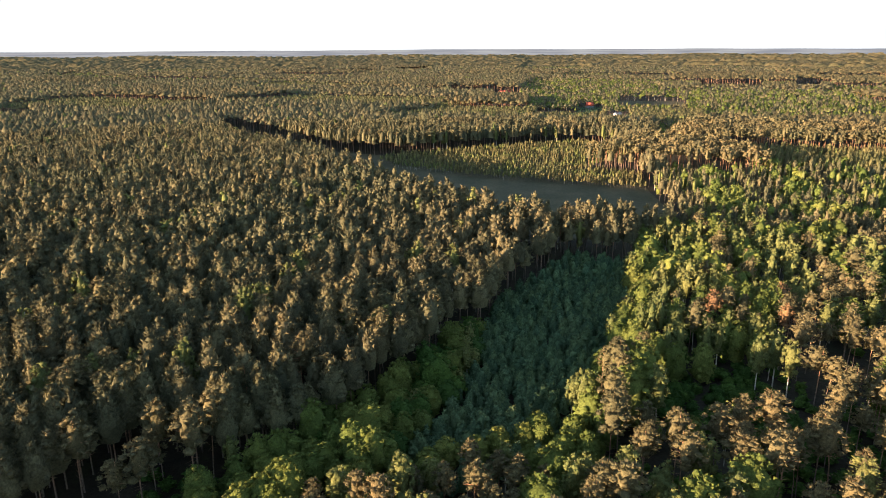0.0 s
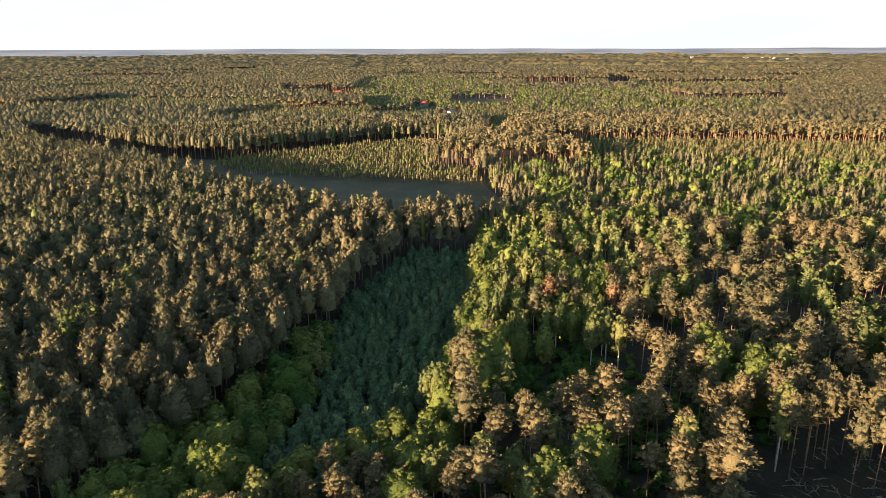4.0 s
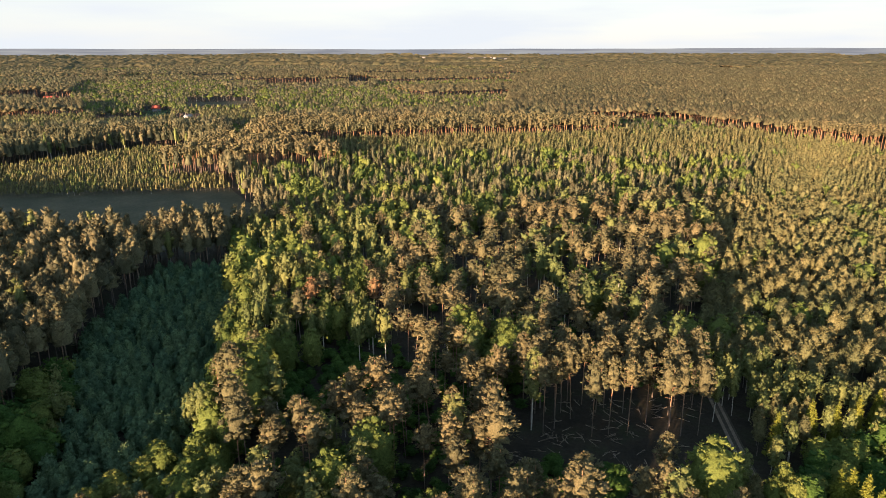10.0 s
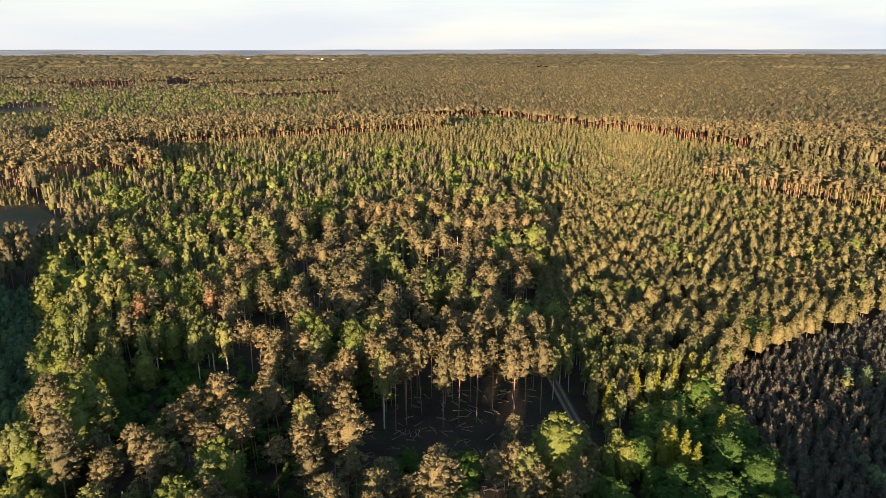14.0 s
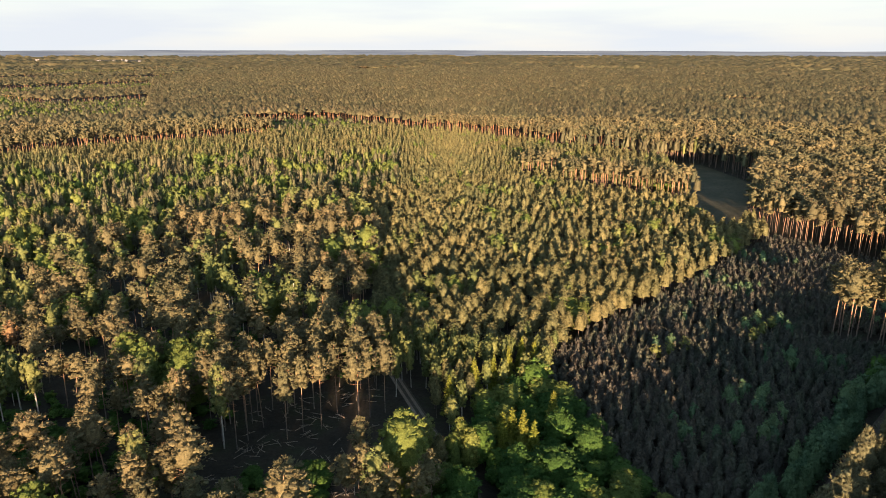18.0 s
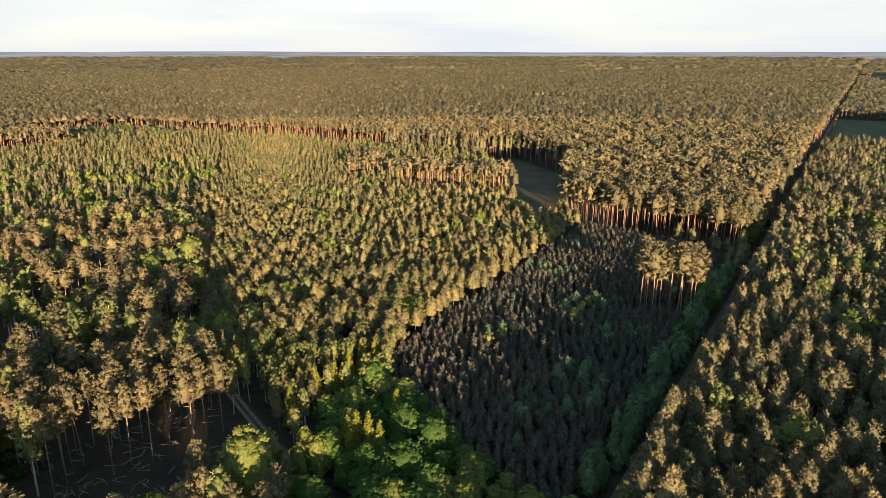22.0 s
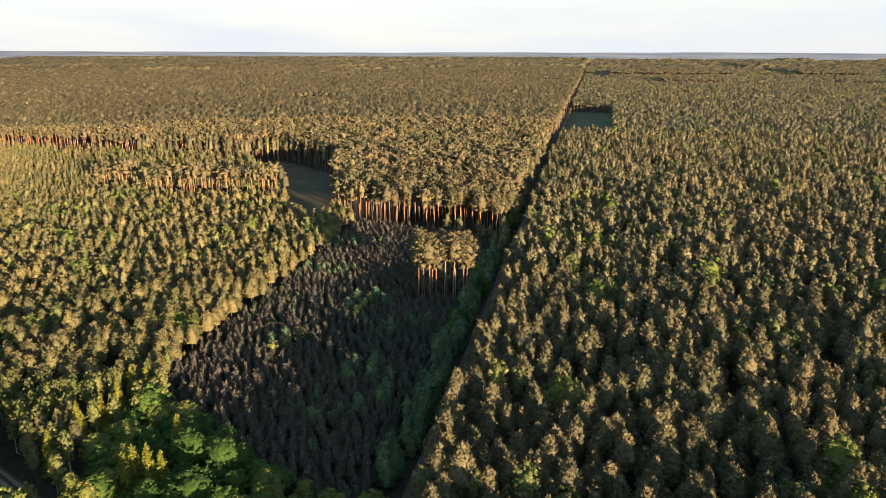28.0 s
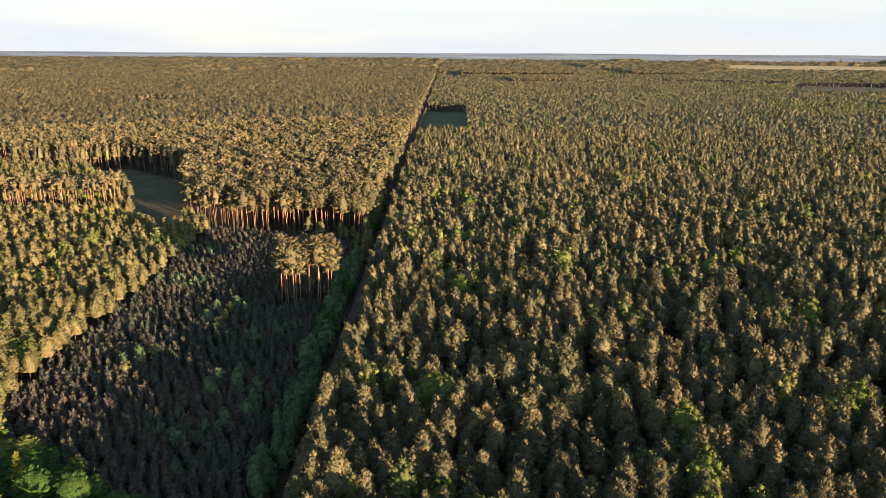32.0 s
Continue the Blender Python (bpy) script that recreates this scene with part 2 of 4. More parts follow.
GLADES = [
    (-1124, 68, 1.510, 19, 84), (-2919, 512, 1.397, 131, 72), (-2796, 1189, 1.169, 87, 96), (-1499, 737, 1.114, 66, 48),
    (-1179, 875, 0.933, 25, 72), (-1131, 902, 0.897, 26, 72), (-1484, 1564, 0.759, 60, 84), (-1433, 1783, 0.677, 76, 84),
    (-702, 892, 0.667, 51, 84), (-678, 676, 0.787, 36, 48), (-681, 975, 0.610, 19, 36), (-2365, 1512, 1.002, 67, 72),
    (1515, 1265, -0.875, 26, 84), (2477, 1891, -0.919, 39, 72), (2352, 1680, -0.950, 30, 84), (2406, 1578, -0.990, 23, 60),
    (1835, 795, -1.162, 42, 36), (2189, 663, -1.277, 106, 84), (2218, 482, -1.357, 76, 72), (2072, 223, -1.464, 146, 192),
    (613, 1022, -0.540, 31, 42), (968, 1200, -0.679, 26, 36), (1038, 1850, -0.512, 24, 36), (-2430, 1294, 1.081, 65, 60)]
# open fields, as bearings (degrees) and distances: from, to, near, far, pale crop or green
FIELDS = [(80.4, 92, 1790, 2330, False), (75.3, 92, 3650, 4500, True), (84, 92, 4600, 4900, False), (-28.2, -26.6, 1640, 2030, True), (-18.3, -15.5, 3850, 4480, True),
          (-40.8, -35.9, 1060, 1300, False), (-34.8, -30.4, 1590, 1907, False), (53.5, 54.7, 2450, 3040, False), (-32, -13, 4250, 4700, False)]


def stand_at(x, y):
    out = np.full(x.shape, STANDS.index("west_pines"))
    for name, poly in reversed(OUTLINES):
        out[inside(poly, x, y)] = STANDS.index(name)
    s = west_of_ride(x, y)
    # the seams between the near stands belong to the low wood beside them
    seam = ((out == STANDS.index("west_pines")) | (out == STANDS.index("mixed_near"))) & (x > 10) & (s > 0) & (np.hypot(x, y) < 430)
    out[seam & (y > 186)] = STANDS.index("young")
    out[seam & (y <= 186) & (y > 128)] = STANDS.index("birch_edge")
    out[seam & (y <= 128) & (y > 84)] = STANDS.index("thicket")
    ahead = x > 20
    out[(s < -3.6) & ahead & (out != STANDS.index("field"))] = STANDS.index("east_pines")
    out[(s >= -3.6) & (s < 3) & ahead] = STANDS.index("ride")
    out[(s >= 3) & (s < 9) & (x > 74) & (x < 215)] = STANDS.index("ride_row")
    out[inside(OPEN, x, y)] = STANDS.index("open")
    track = np.abs(x - (10 + (180 - y) * 0.22)) < 3.4
    out[track & (y > 60) & (y < 184)] = STANDS.index("ride")
    # far off the forest is a patchwork of blocks of different age, laid out along the ride
    r = np.hypot(x, y)
    along = ROAD_A[0] * x + ROAD_A[1] * y + 40 * np.sin(y / 170.0)
    across = west_of_ride(x, y) + 35 * np.sin(x / 210.0)
    i, j = np.floor(along / 330.0), np.floor(across / 190.0)
    toss = np.abs(np.sin(i * 12.9898 + j * 78.233) * 43758.5453) % 1.0
    az = np.degrees(np.arctan2(x, y))
    plain_stand = ((out == STANDS.index("west_pines")) & (r > 620)) | ((out == STANDS.index("east_pines")) & (r > 800)) | ((out == STANDS.index("old_pines")) & (r > 2700)) | ((out == STANDS.index("mixed_far")) & (r > 560))
    green = np.where((az > -48) & (az < -2), 0.18, np.where(az < 0, 0.1, 0.03))
    tall = np.where(az > 5, 0.12, 0.2)
    out[plain_stand & (toss < green)] = STANDS.index("block_green")
    out[plain_stand & (toss >= green) & (toss < green + tall)] = STANDS.index("block_tall")
    out[plain_stand & (toss > 0.86)] = STANDS.index("block_young")
    for cx, cy, ax, lx, ly in GLADES:
        u = (x - cx) * math.cos(ax) + (y - cy) * math.sin(ax)
        v = -(x - cx) * math.sin(ax) + (y - cy) * math.cos(ax)
        out[(np.abs(u) < lx) & (np.abs(v) < ly)] = STANDS.index("glade")
    for a0, a1, r0, r1 in LOW:
        out[(az > a0) & (az < a1) & (r > r0) & (r < r1)] = STANDS.index("block_low")
    for a0, a1, r0, r1, pale in FIELDS:
        out[(az > a0) & (az < a1) & (r > r0) & (r < r1)] = STANDS.index("glade")
    return out


# ---- trees: meshes as arrays of corners and triangles ----
def ball(cuts):
    """Corners and triangles of a unit ball: -1 eight faces, 0 twenty."""
    bm = bmesh.new()
    if cuts < 0:
        bmesh.ops.create_uvsphere(bm, u_segments=4, v_segments=2, radius=1.0)
    else:
        bmesh.ops.create_icosphere(bm, subdivisions=cuts + 1, radius=1.0)
    bmesh.ops.triangulate(bm, faces=bm.faces)
    bm.verts.index_update()
    v = np.array([tuple(q.co) for q in bm.verts])
    f = np.array([[q.index for q in fc.verts] for fc in bm.faces])
    bm.free()
    return v, f


BALLS = {k: ball(k) for k in (-1, 0)}


def unit(v):
    return v / np.maximum(np.linalg.norm(v, axis=-1, keepdims=True), 1e-6)


def lobe(rng, cuts, c, way, wide, long, rough=0.2):
    """One rounded mass of needles or leaves round c, wide across and long along way."""
    u, f = BALLS[cuts]
    spin = rng.uniform(0, 6.2832)
    u = np.stack([u[:, 0] * math.cos(spin) - u[:, 1] * math.sin(spin), u[:, 0] * math.sin(spin) + u[:, 1] * math.cos(spin), u[:, 2]], 1)
    u = u * (1 + rng.uniform(-rough, rough, (len(u), 1)))
    along = u @ way
    return c + (u - along[:, None] * way) * wide + along[:, None] * way * long, f


def spikes(rng, n, c, way, wide, long, size, heart, lift=0.7, out=0.5, slim=0.3):
    """n small tufts standing out of a lobe, each a pointed blade."""
    u = unit(rng.normal(0, 1, (n, 3)) + np.array((0, 0, 0.35)))
    along = (u @ way)[:, None]
    p = c + ((u - along * way) * wide + along * way * long) * rng.uniform(0.75, 1.0, (n, 1))
    away = unit((p - heart) * (1, 1, 0.4))
    w = unit(0.6 * u + out * away + np.array((0, 0, lift)) + rng.normal(0, 0.25, (n, 3)))
    side = unit(np.cross(w, unit(u + 0.6 * away) + rng.normal(0, 0.2, (n, 3))))
    reach = size * rng.uniform(0.6, 1.25, (n, 1))
    v = np.stack([p - side * reach * slim, p + side * reach * slim, p + w * reach], 1).reshape(-1, 3)
    return v, np.arange(3 * n).reshape(-1, 3)


def tube(path, radii, sides):
    v, f = [], []
    for k, (p, r) in enumerate(zip(path, radii)):
        for i in range(sides):
            a = 6.2832 * i / sides
            v.append((p[0] + r * math.cos(a), p[1] + r * math.sin(a), p[2]))
    for k in range(len(path) - 1):
        for i in range(sides):
            a, b = k * sides + i, k * sides + (i + 1) % sides
            f += [(a, b, b + sides), (a, b + sides, a + sides)]
    return np.array(v, float), np.array(f)


def limb(p0, p1, r):
    """A thin tapering branch from p0 to p1."""
    p0, p1 = np.array(p0, float), np.array(p1, float)
    d = p1 - p0
    d /= np.linalg.norm(d)
    a = np.cross(d, (0.3, 0.2, 0.93))
    a /= np.linalg.norm(a)
    b = np.cross(d, a)
    v = [p0 + (a * math.cos(t) + b * math.sin(t)) * r for t in (0, 2.1, 4.2)] + [p1]
    return np.array(v), np.array([(0, 1, 3), (1, 2, 3), (2, 0, 3)])


def join(pieces):
    vs, fs, k = [], [], 0
    for v, f in pieces:
        vs.append(v)
        fs.append(f + k)
        k += len(v)
    return np.concatenate(vs), np.concatenate(fs)


def lump(rng, z0, z1, radius, sides, levels, rough, mid=(0, 0), size=1.0):
    """A closed lumpy crown: rings of uneven radius under a tip."""
    v, f = [], []
    for q, k in enumerate(levels):
        for i in range(sides):
            a = 6.2832 * (i + 0.5 * (q % 2)) / sides + rng.uniform(-0.2, 0.2)
            r = size * radius(k) * (1 + rough * (0.5 if i % 2 else -0.6) + rng.uniform(-rough, rough))
            v.append((mid[0] + r * math.cos(a), mid[1] + r * math.sin(a), z0 + (z1 - z0) * (k + rng.uniform(-0.05, 0.05))))
    for q in range(len(levels) - 1):
        for i in range(sides):
            a, b = q * sides + i, q * sides + (i + 1) % sides
            f += [(a, b, b + sides), (a, b + sides, a + sides)]
    top = (len(levels) - 1) * sides
    v.append((mid[0] + rng.normal(0, 0.15), mid[1] + rng.normal(0, 0.15), z1))
    f += [(top + i, top + (i + 1) % sides, len(v) - 1) for i in range(sides)]
    return np.array(v, float), np.array(f)


def cap(rng, z1, w, drop):
    """A far crown: one ragged cap of five faces."""
    t = (np.arange(5) + rng.uniform(-0.35, 0.35, 5)) * 1.2566
    w = w * rng.uniform(0.7, 1.15, 5)
    k = np.arange(5)
    ring = np.stack([w * np.cos(t), w * np.sin(t), z1 - drop * rng.uniform(0.8, 1.25, 5)], 1)
    tip = np.array([[rng.normal(0, 0.5), rng.normal(0, 0.5), z1]])
    return np.concatenate([ring, tip]), np.stack([k, (k + 1) % 5, np.full(5, 5)], 1)


def fluff(rng, n, z0, z1, radius, mid, size, lift, slim, skew=0.8, spread=(0.8, 1.06)):
    """n small blades over the whole outline of a crown, lying along it and turned a little outwards."""
    k = rng.uniform(0, 1, n) ** skew
    a = rng.uniform(0, 6.2832, n)
    r = np.array([radius(q) for q in k])
    fall = (r - np.array([radius(min(1.0, q + 0.06)) for q in k])) / (0.06 * (z1 - z0))
    r = r * rng.uniform(*spread, n)
    n_out = unit(np.stack([np.cos(a), np.sin(a), np.clip(fall, -0.5, 1.6)], 1))
    p = np.stack([mid[0] + r * np.cos(a), mid[1] + r * np.sin(a), z0 + (z1 - z0) * k], 1)
    w = unit(0.75 * n_out + np.array((0, 0, lift)) + rng.normal(0, 0.3, (n, 3)))
    side = unit(np.cross(w, n_out + rng.normal(0, 0.3, (n, 3))))
    reach = size * rng.uniform(0.6, 1.3, (n, 1))
    p = p - w * reach * 0.4
    v = np.stack([p - side * reach * slim, p + side * reach * slim, p + w * reach], 1).reshape(-1, 3)
    return v, np.arange(3 * n).reshape(-1, 3)


def crown(rng, level, z0, z1, radius, core, lobes, tufts, blades, wide, flat, size, mid=(0, 0), rise=0.8, lift=0.7, slim=0.36, skew=0.8, inset=0.74, out=0.6):
    """A lumpy core, lobes at the ends of branches and small blades all over; radius(k) from foot (0) to tip (1)."""
    if level == 4:
        w = max(radius(0.3), radius(0.5))
        return [cap(rng, z1, w * 1.05, w * 1.6)]
    pieces = []
    heart = np.array((mid[0], mid[1], z0 + (z1 - z0) * 0.4))
    if core:
        sides, rings = ((8, (0.04, 0.25, 0.5, 0.75)), (6, (0.05, 0.35, 0.7)), (5, (0.1, 0.5, 0.84)), (5, (0.12, 0.7)))[level]
        pieces.append(lump(rng, z0, z0 + (z1 - z0) * 0.95, radius, sides, rings, 0.16, mid, core))
    n = lobes[level]
    for i in range(n):
        k = ((i + rng.uniform(0.25, 0.75)) / n) ** skew
        a = i * 2.39996 + rng.uniform(-0.45, 0.45)
        r = radius(k) * inset * rng.uniform(0.8, 1.15)
        c = np.array((mid[0] + r * math.cos(a), mid[1] + r * math.sin(a), z0 + (z1 - z0) * k))
        way = unit(np.array((math.cos(a) * (1 - k), math.sin(a) * (1 - k), rise + 0.5 * k)) + rng.normal(0, 0.12, 3))
        w = wide[level] * rng.uniform(0.75, 1.2) * (1.12 - 0.4 * k)
        pieces.append(lobe(rng, 0 if level == 0 else -1, c, way, w, w * flat))
        if tufts[level]:
            pieces.append(spikes(rng, tufts[level], c, way, w, w * flat, size[level], heart, lift, out, slim))
    if blades[level]:
        pieces.append(fluff(rng, blades[level], z0, z1, radius, mid, size[level], lift, slim, skew))
    return pieces


def tall_pine(rng, level, h=22.0, bare=0.57, wide=3.05):
    """Long bare trunk, broad uneven crown of flat needle masses in layers."""
    bend = rng.normal(0, 0.35, 2)
    path = [(0, 0, 0), (bend[0] * 0.4, bend[1] * 0.4, h * 0.45), (bend[0], bend[1], h * 0.78), (bend[0], bend[1], h * 0.96)]
    rad = np.array([0.125, 0.1, 0.075, 0.03]) * h / 22
    if level > 2:
        path, rad = path[::3], rad[::3] * 1.7
    wood = [tube(path, rad, (6, 4, 3, 3, 3)[level])]
    foot = bare + rng.uniform(-0.07, 0.07) + (0.12 if level == 3 else 0.0)
    lop = rng.normal(0, 0.35, 2)
    outline = lambda k: wide * (0.5 + 1.35 * k) if k < 0.35 else wide * 0.98 * (1 - ((k - 0.35) / 0.72) ** 2.0)
    leaves = crown(rng, level, h * foot, h * 0.97, outline, 0.5, (24, 15, 7, 3), (13, 8, 5, 2), (170, 80, 26, 8), (0.7, 0.84, 1.1, 1.5), 0.6, (0.5, 0.65, 0.9, 1.4),
                   bend + lop, 0.9, 0.45, 0.36, 0.85, 0.78, 0.7)
    if level < 2:
        for i in range((9, 5)[level]):
            a, k = i * 2.4 + rng.uniform(-0.4, 0.4), rng.uniform(0.0, 0.6)
            z = h * (foot + (1 - foot) * k)
            wood.append(limb((bend[0] * 0.9, bend[1] * 0.9, z - 0.9), (bend[0] + wide * 0.8 * math.cos(a), bend[1] + wide * 0.8 * math.sin(a), z + 0.1), 0.07))
    if level == 0:
        for i in range(6):
            a, z = rng.uniform(0, 6.3), h * rng.uniform(0.28, foot)
            wood.append(limb((0, 0, z), (1.3 * math.cos(a), 1.3 * math.sin(a), z + 0.2), 0.05))
    return join(wood), join(leaves)


def cone_pine(rng, level, h=14.0, bare=0.46, wide=2.7):
    """A pine of middle age: blunt cone of upswept branches, each a brush of needles."""
    path, rad = [(0, 0, 0), (0, 0, h * 0.5), (0, 0, h * 0.97)], np.array([0.13, 0.09, 0.03]) * h / 14
    if level > 0:
        path, rad = path[::2], rad[::2]
    wood = [tube(path, rad, (5, 3, 3, 3, 3)[level])]
    outline = lambda k: wide * (1 - k) ** 0.62 * min(1, 0.58 + 1.9 * k)
    leaves = crown(rng, level, h * bare, h * 0.97, outline, 0.8, (14, 9, 5, 0), (8, 5, 3, 0), (330, 140, 42, 16), (0.5, 0.6, 0.85, 1.6), 1.1, (0.52, 0.66, 0.9, 1.5),
                   rng.normal(0, 0.2, 2), 0.85, 0.75, 0.3, 0.75, 0.76, 0.5)
    if level < 4:
        leaves.append(spikes(rng, (14, 9, 5, 3)[level], np.array((0, 0, h * 0.92)), np.array((0, 0, 1.0)), 0.4, 0.6, (0.55, 0.65, 0.9, 1.2)[level], np.array((0, 0, h * 0.8)), 1.4, 0.3, 0.24))
    return join(wood), join(leaves)


def broadleaf(rng, level, h=13.0, bare=0.12, wide=3.1):
    """Rounded uneven crown of leaf clumps on forked limbs."""
    path = [(0, 0, 0), (0.1, 0.1, h * 0.3), (0.2, -0.1, h * 0.7)]
    wood = [tube(path, np.array([0.24, 0.18, 0.08]) * h / 13, (6, 4, 3, 3, 3)[level])]
    outline = lambda k: wide * max(0.0, 1 - (abs(2 * k - 0.85) / 1.16) ** 2.3) ** 0.6
    leaves = crown(rng, level, h * bare, h * 0.95, outline, 0.84, (24, 15, 6, 2), (10, 7, 4, 3), (330, 150, 40, 10), (0.7, 0.86, 1.3, 1.9), 0.85, (0.38, 0.52, 0.85, 1.4),
                   rng.normal(0, 0.25, 2), 0.5, 0.2, 0.46, 0.8, 0.84, 0.4)
    if level == 0:
        for i in range(8):
            a = i * 2.4
            wood.append(limb((0.15, 0, h * 0.35), (wide * 0.8 * math.cos(a), wide * 0.8 * math.sin(a), h * rng.uniform(0.5, 0.85)), 0.1))
    return join(wood), join(leaves)


def birch(rng, level, h=16.0, bare=0.36, wide=1.9):
    """Slim pale trunk, forked, with a loose upright crown of hanging twigs."""
    lean = rng.normal(0, 0.5, 2)
    path = [(0, 0, 0), (lean[0] * 0.5, lean[1] * 0.5, h * 0.5), (lean[0], lean[1], h * 0.9)]
    wood = [tube(path, np.array([0.16, 0.12, 0.04]) * h / 16, (5, 4, 3, 3, 3)[level])]
    if level == 0:
        wood.append(limb((lean[0] * 0.4, lean[1] * 0.4, h * 0.4), (lean[0] + 0.9, lean[1] - 0.7, h * 0.9), 0.1))
        wood.append(limb((lean[0] * 0.5, lean[1] * 0.5, h * 0.5), (lean[0] - 0.9, lean[1] + 0.6, h * 0.85), 0.08))
    outline = lambda k: wide * max(0.0, 1 - (abs(2 * k - 0.95) / 1.13) ** 2) ** 0.6
    leaves = crown(rng, level, h * bare, h * 0.96, outline, 0.6, (16, 10, 5, 0), (10, 6, 4, 0), (240, 110, 36, 14), (0.58, 0.7, 0.95, 1.4), 1.2, (0.38, 0.5, 0.8, 1.2),
                   lean * 0.8, 0.9, -0.15, 0.4, 0.85, 0.8, 0.5)
    return join(wood), join(leaves)


def larch(rng, level, h=11.0, bare=0.06, wide=1.9):
    """Narrow cone with level whorls of short branches."""
    wood = [tube([(0, 0, 0), (0, 0, h * 0.98)], [0.13, 0.02], (5, 4, 3, 3, 3)[level])]
    outline = lambda k: wide * (1 - k) ** 0.85
    leaves = crown(rng, level, h * bare, h * 0.95, outline, 0.7, (22, 14, 8, 2), (8, 5, 3, 2), (300, 130, 40, 10), (0.42, 0.52, 0.75, 1.1), 0.6, (0.45, 0.56, 0.8, 1.1),
                   (0, 0), 0.6, 0.0, 0.32, 0.7, 0.84, 0.9)
    if level < 4:
        leaves.append(spikes(rng, 12, np.array((0, 0, h * 0.93)), np.array((0, 0, 1.0)), 0.2, 0.8, 0.6, np.array((0, 0, h * 0.7)), 1.6, 0.2, 0.2))
    return join(wood), join(leaves)


def sapling(rng, level, h=5.0, bare=0.06, wide=1.7):
    """A young planted tree, leafy to the ground."""
    wood = [tube([(0, 0, 0), (0, 0, h * 0.8)], [0.05, 0.02], 3)]
    outline = lambda k: wide * (1 - k) ** 0.5 * min(1, 0.65 + 2 * k)
    leaves = crown(rng, level, h * bare, h * 0.94, outline, 0.84, (5, 4, 2, 0), (5, 4, 3, 0), (80, 50, 22, 8), (0.5, 0.6, 0.75, 1.1), 0.9, (0.4, 0.46, 0.6, 0.75),
                   (0, 0), 0.6, 0.35, 0.4, 0.75, 0.78, 0.45)
    return join(wood), join(leaves)


def young_pine(rng, level):
    return cone_pine(rng, level, 14.0, 0.4, 2.7)


def small_pine(rng, level, h=5.0, wide=1.5):
    """A small pine: a brush of upturned shoots."""
    wood = [tube([(0, 0, 0), (0, 0, h * 0.8)], [0.05, 0.02], 3)]
    outline = lambda k: wide * (1 - k) ** 0.6 * min(1, 0.6 + 1.6 * k)
    leaves = crown(rng, level, h * 0.06, h * 0.92, outline, 0.74, (4, 3, 2, 0), (5, 4, 3, 0), (64, 42, 18, 8), (0.36, 0.44, 0.6, 0.9), 1.2, (0.5, 0.58, 0.75, 1.0),
                   (0, 0), 1.0, 0.9, 0.26, 0.75, 0.74, 0.35)
    if level < 4:
        leaves.append(spikes(rng, (7, 5, 3, 3)[level], np.array((0, 0, h * 0.86)), np.array((0, 0, 1.0)), 0.2, 0.4, 0.65, np.array((0, 0, h * 0.6)), 1.8, 0.2, 0.16))
    return join(wood), join(leaves)


def bare_birch(rng, level, h=16.0):
    """A birch that has lost most of its leaves: forked pale limbs and a few wisps."""
    wood = [tube([(0, 0, 0), (0.2, 0.1, h * 0.5), (0.4, 0.1, h * 0.95)], [0.17, 0.12, 0.03], 5)]
    for i in range(16):
        a, z = i * 2.4 + rng.uniform(-0.4, 0.4), h * rng.uniform(0.42, 0.85)
        reach = rng.uniform(0.9, 2.2)
        wood.append(limb((0.3, 0.1, z), (0.3 + reach * math.cos(a), 0.1 + reach * math.sin(a), z + rng.uniform(1.5, 3.2)), 0.06))
    leaves = crown(rng, 0, h * 0.6, h, lambda k: 2.0 * (1 - k * 0.6), 0, (8,), (10,), (40,), (0.35,), 1.0, (0.4,), (0.3, 0.1), 0.9, -0.3, 0.35, 0.85, 0.8)
    return join(wood), join(leaves)


SPECIES = {
    # builder, full height, bark, foliage, name, label
    "tall_pine": (tall_pine, 22.0, PINEBARK, PINE, "pine_tree", "tall pine with bare reddish trunk and flat olive crown"),
    "cone_pine": (cone_pine, 14.0, PINEBARK, OLIVE, "middle_aged_pine_tree", "pointed olive-green pine in dense pine wood"),
    "young_pine": (young_pine, 14.0, PINEBARK, YOUNG, "young_pine_tree", "young bright-topped green pine in a dense plantation"),
    "dusky_pine": (small_pine, 5.0, DARKBARK, DUSKY, "small_pine_tree", "small brownish-green pine in a shaded plantation"),
    "sapling": (sapling, 5.0, DARKBARK, SAPLING, "sapling", "small blue-green young tree in a shaded planted strip"),
    "broadleaf": (broadleaf, 13.0, DARKBARK, LEAF, "broadleaf_tree", "broadleaf tree with a rounded fresh green crown"),
    "dark_broadleaf": (broadleaf, 13.0, DARKBARK, SHADELEAF, "dark_broadleaf_tree", "dense dark green broadleaf tree beside the plantation"),
    "birch": (birch, 16.0, BIRCHBARK, BIRCHLEAF, "birch_tree", "slim birch with pale trunk and loose light green crown"),
    "rusty_pine": (tall_pine, 22.0, PINEBARK, RUST, "dying_pine_tree", "dying tall pine with rusty reddish-brown needles"),
    "bare_birch": (bare_birch, 16.0, BIRCHBARK, BIRCHLEAF, "bare_birch_tree", "nearly leafless birch with pale forked limbs"),
    "larch": (larch, 11.0, DARKBARK, LARCH, "larch_tree", "narrow yellow-green larch lit by low sun"),
}
VARIANTS = 5
SHAPES = {}
for s_index, (sp, spec) in enumerate(SPECIES.items()):
    for level in range(5):
        for v in range(VARIANTS):
            SHAPES[sp, level, v] = spec[0](np.random.default_rng(1000 * s_index + 10 * level + v), level)

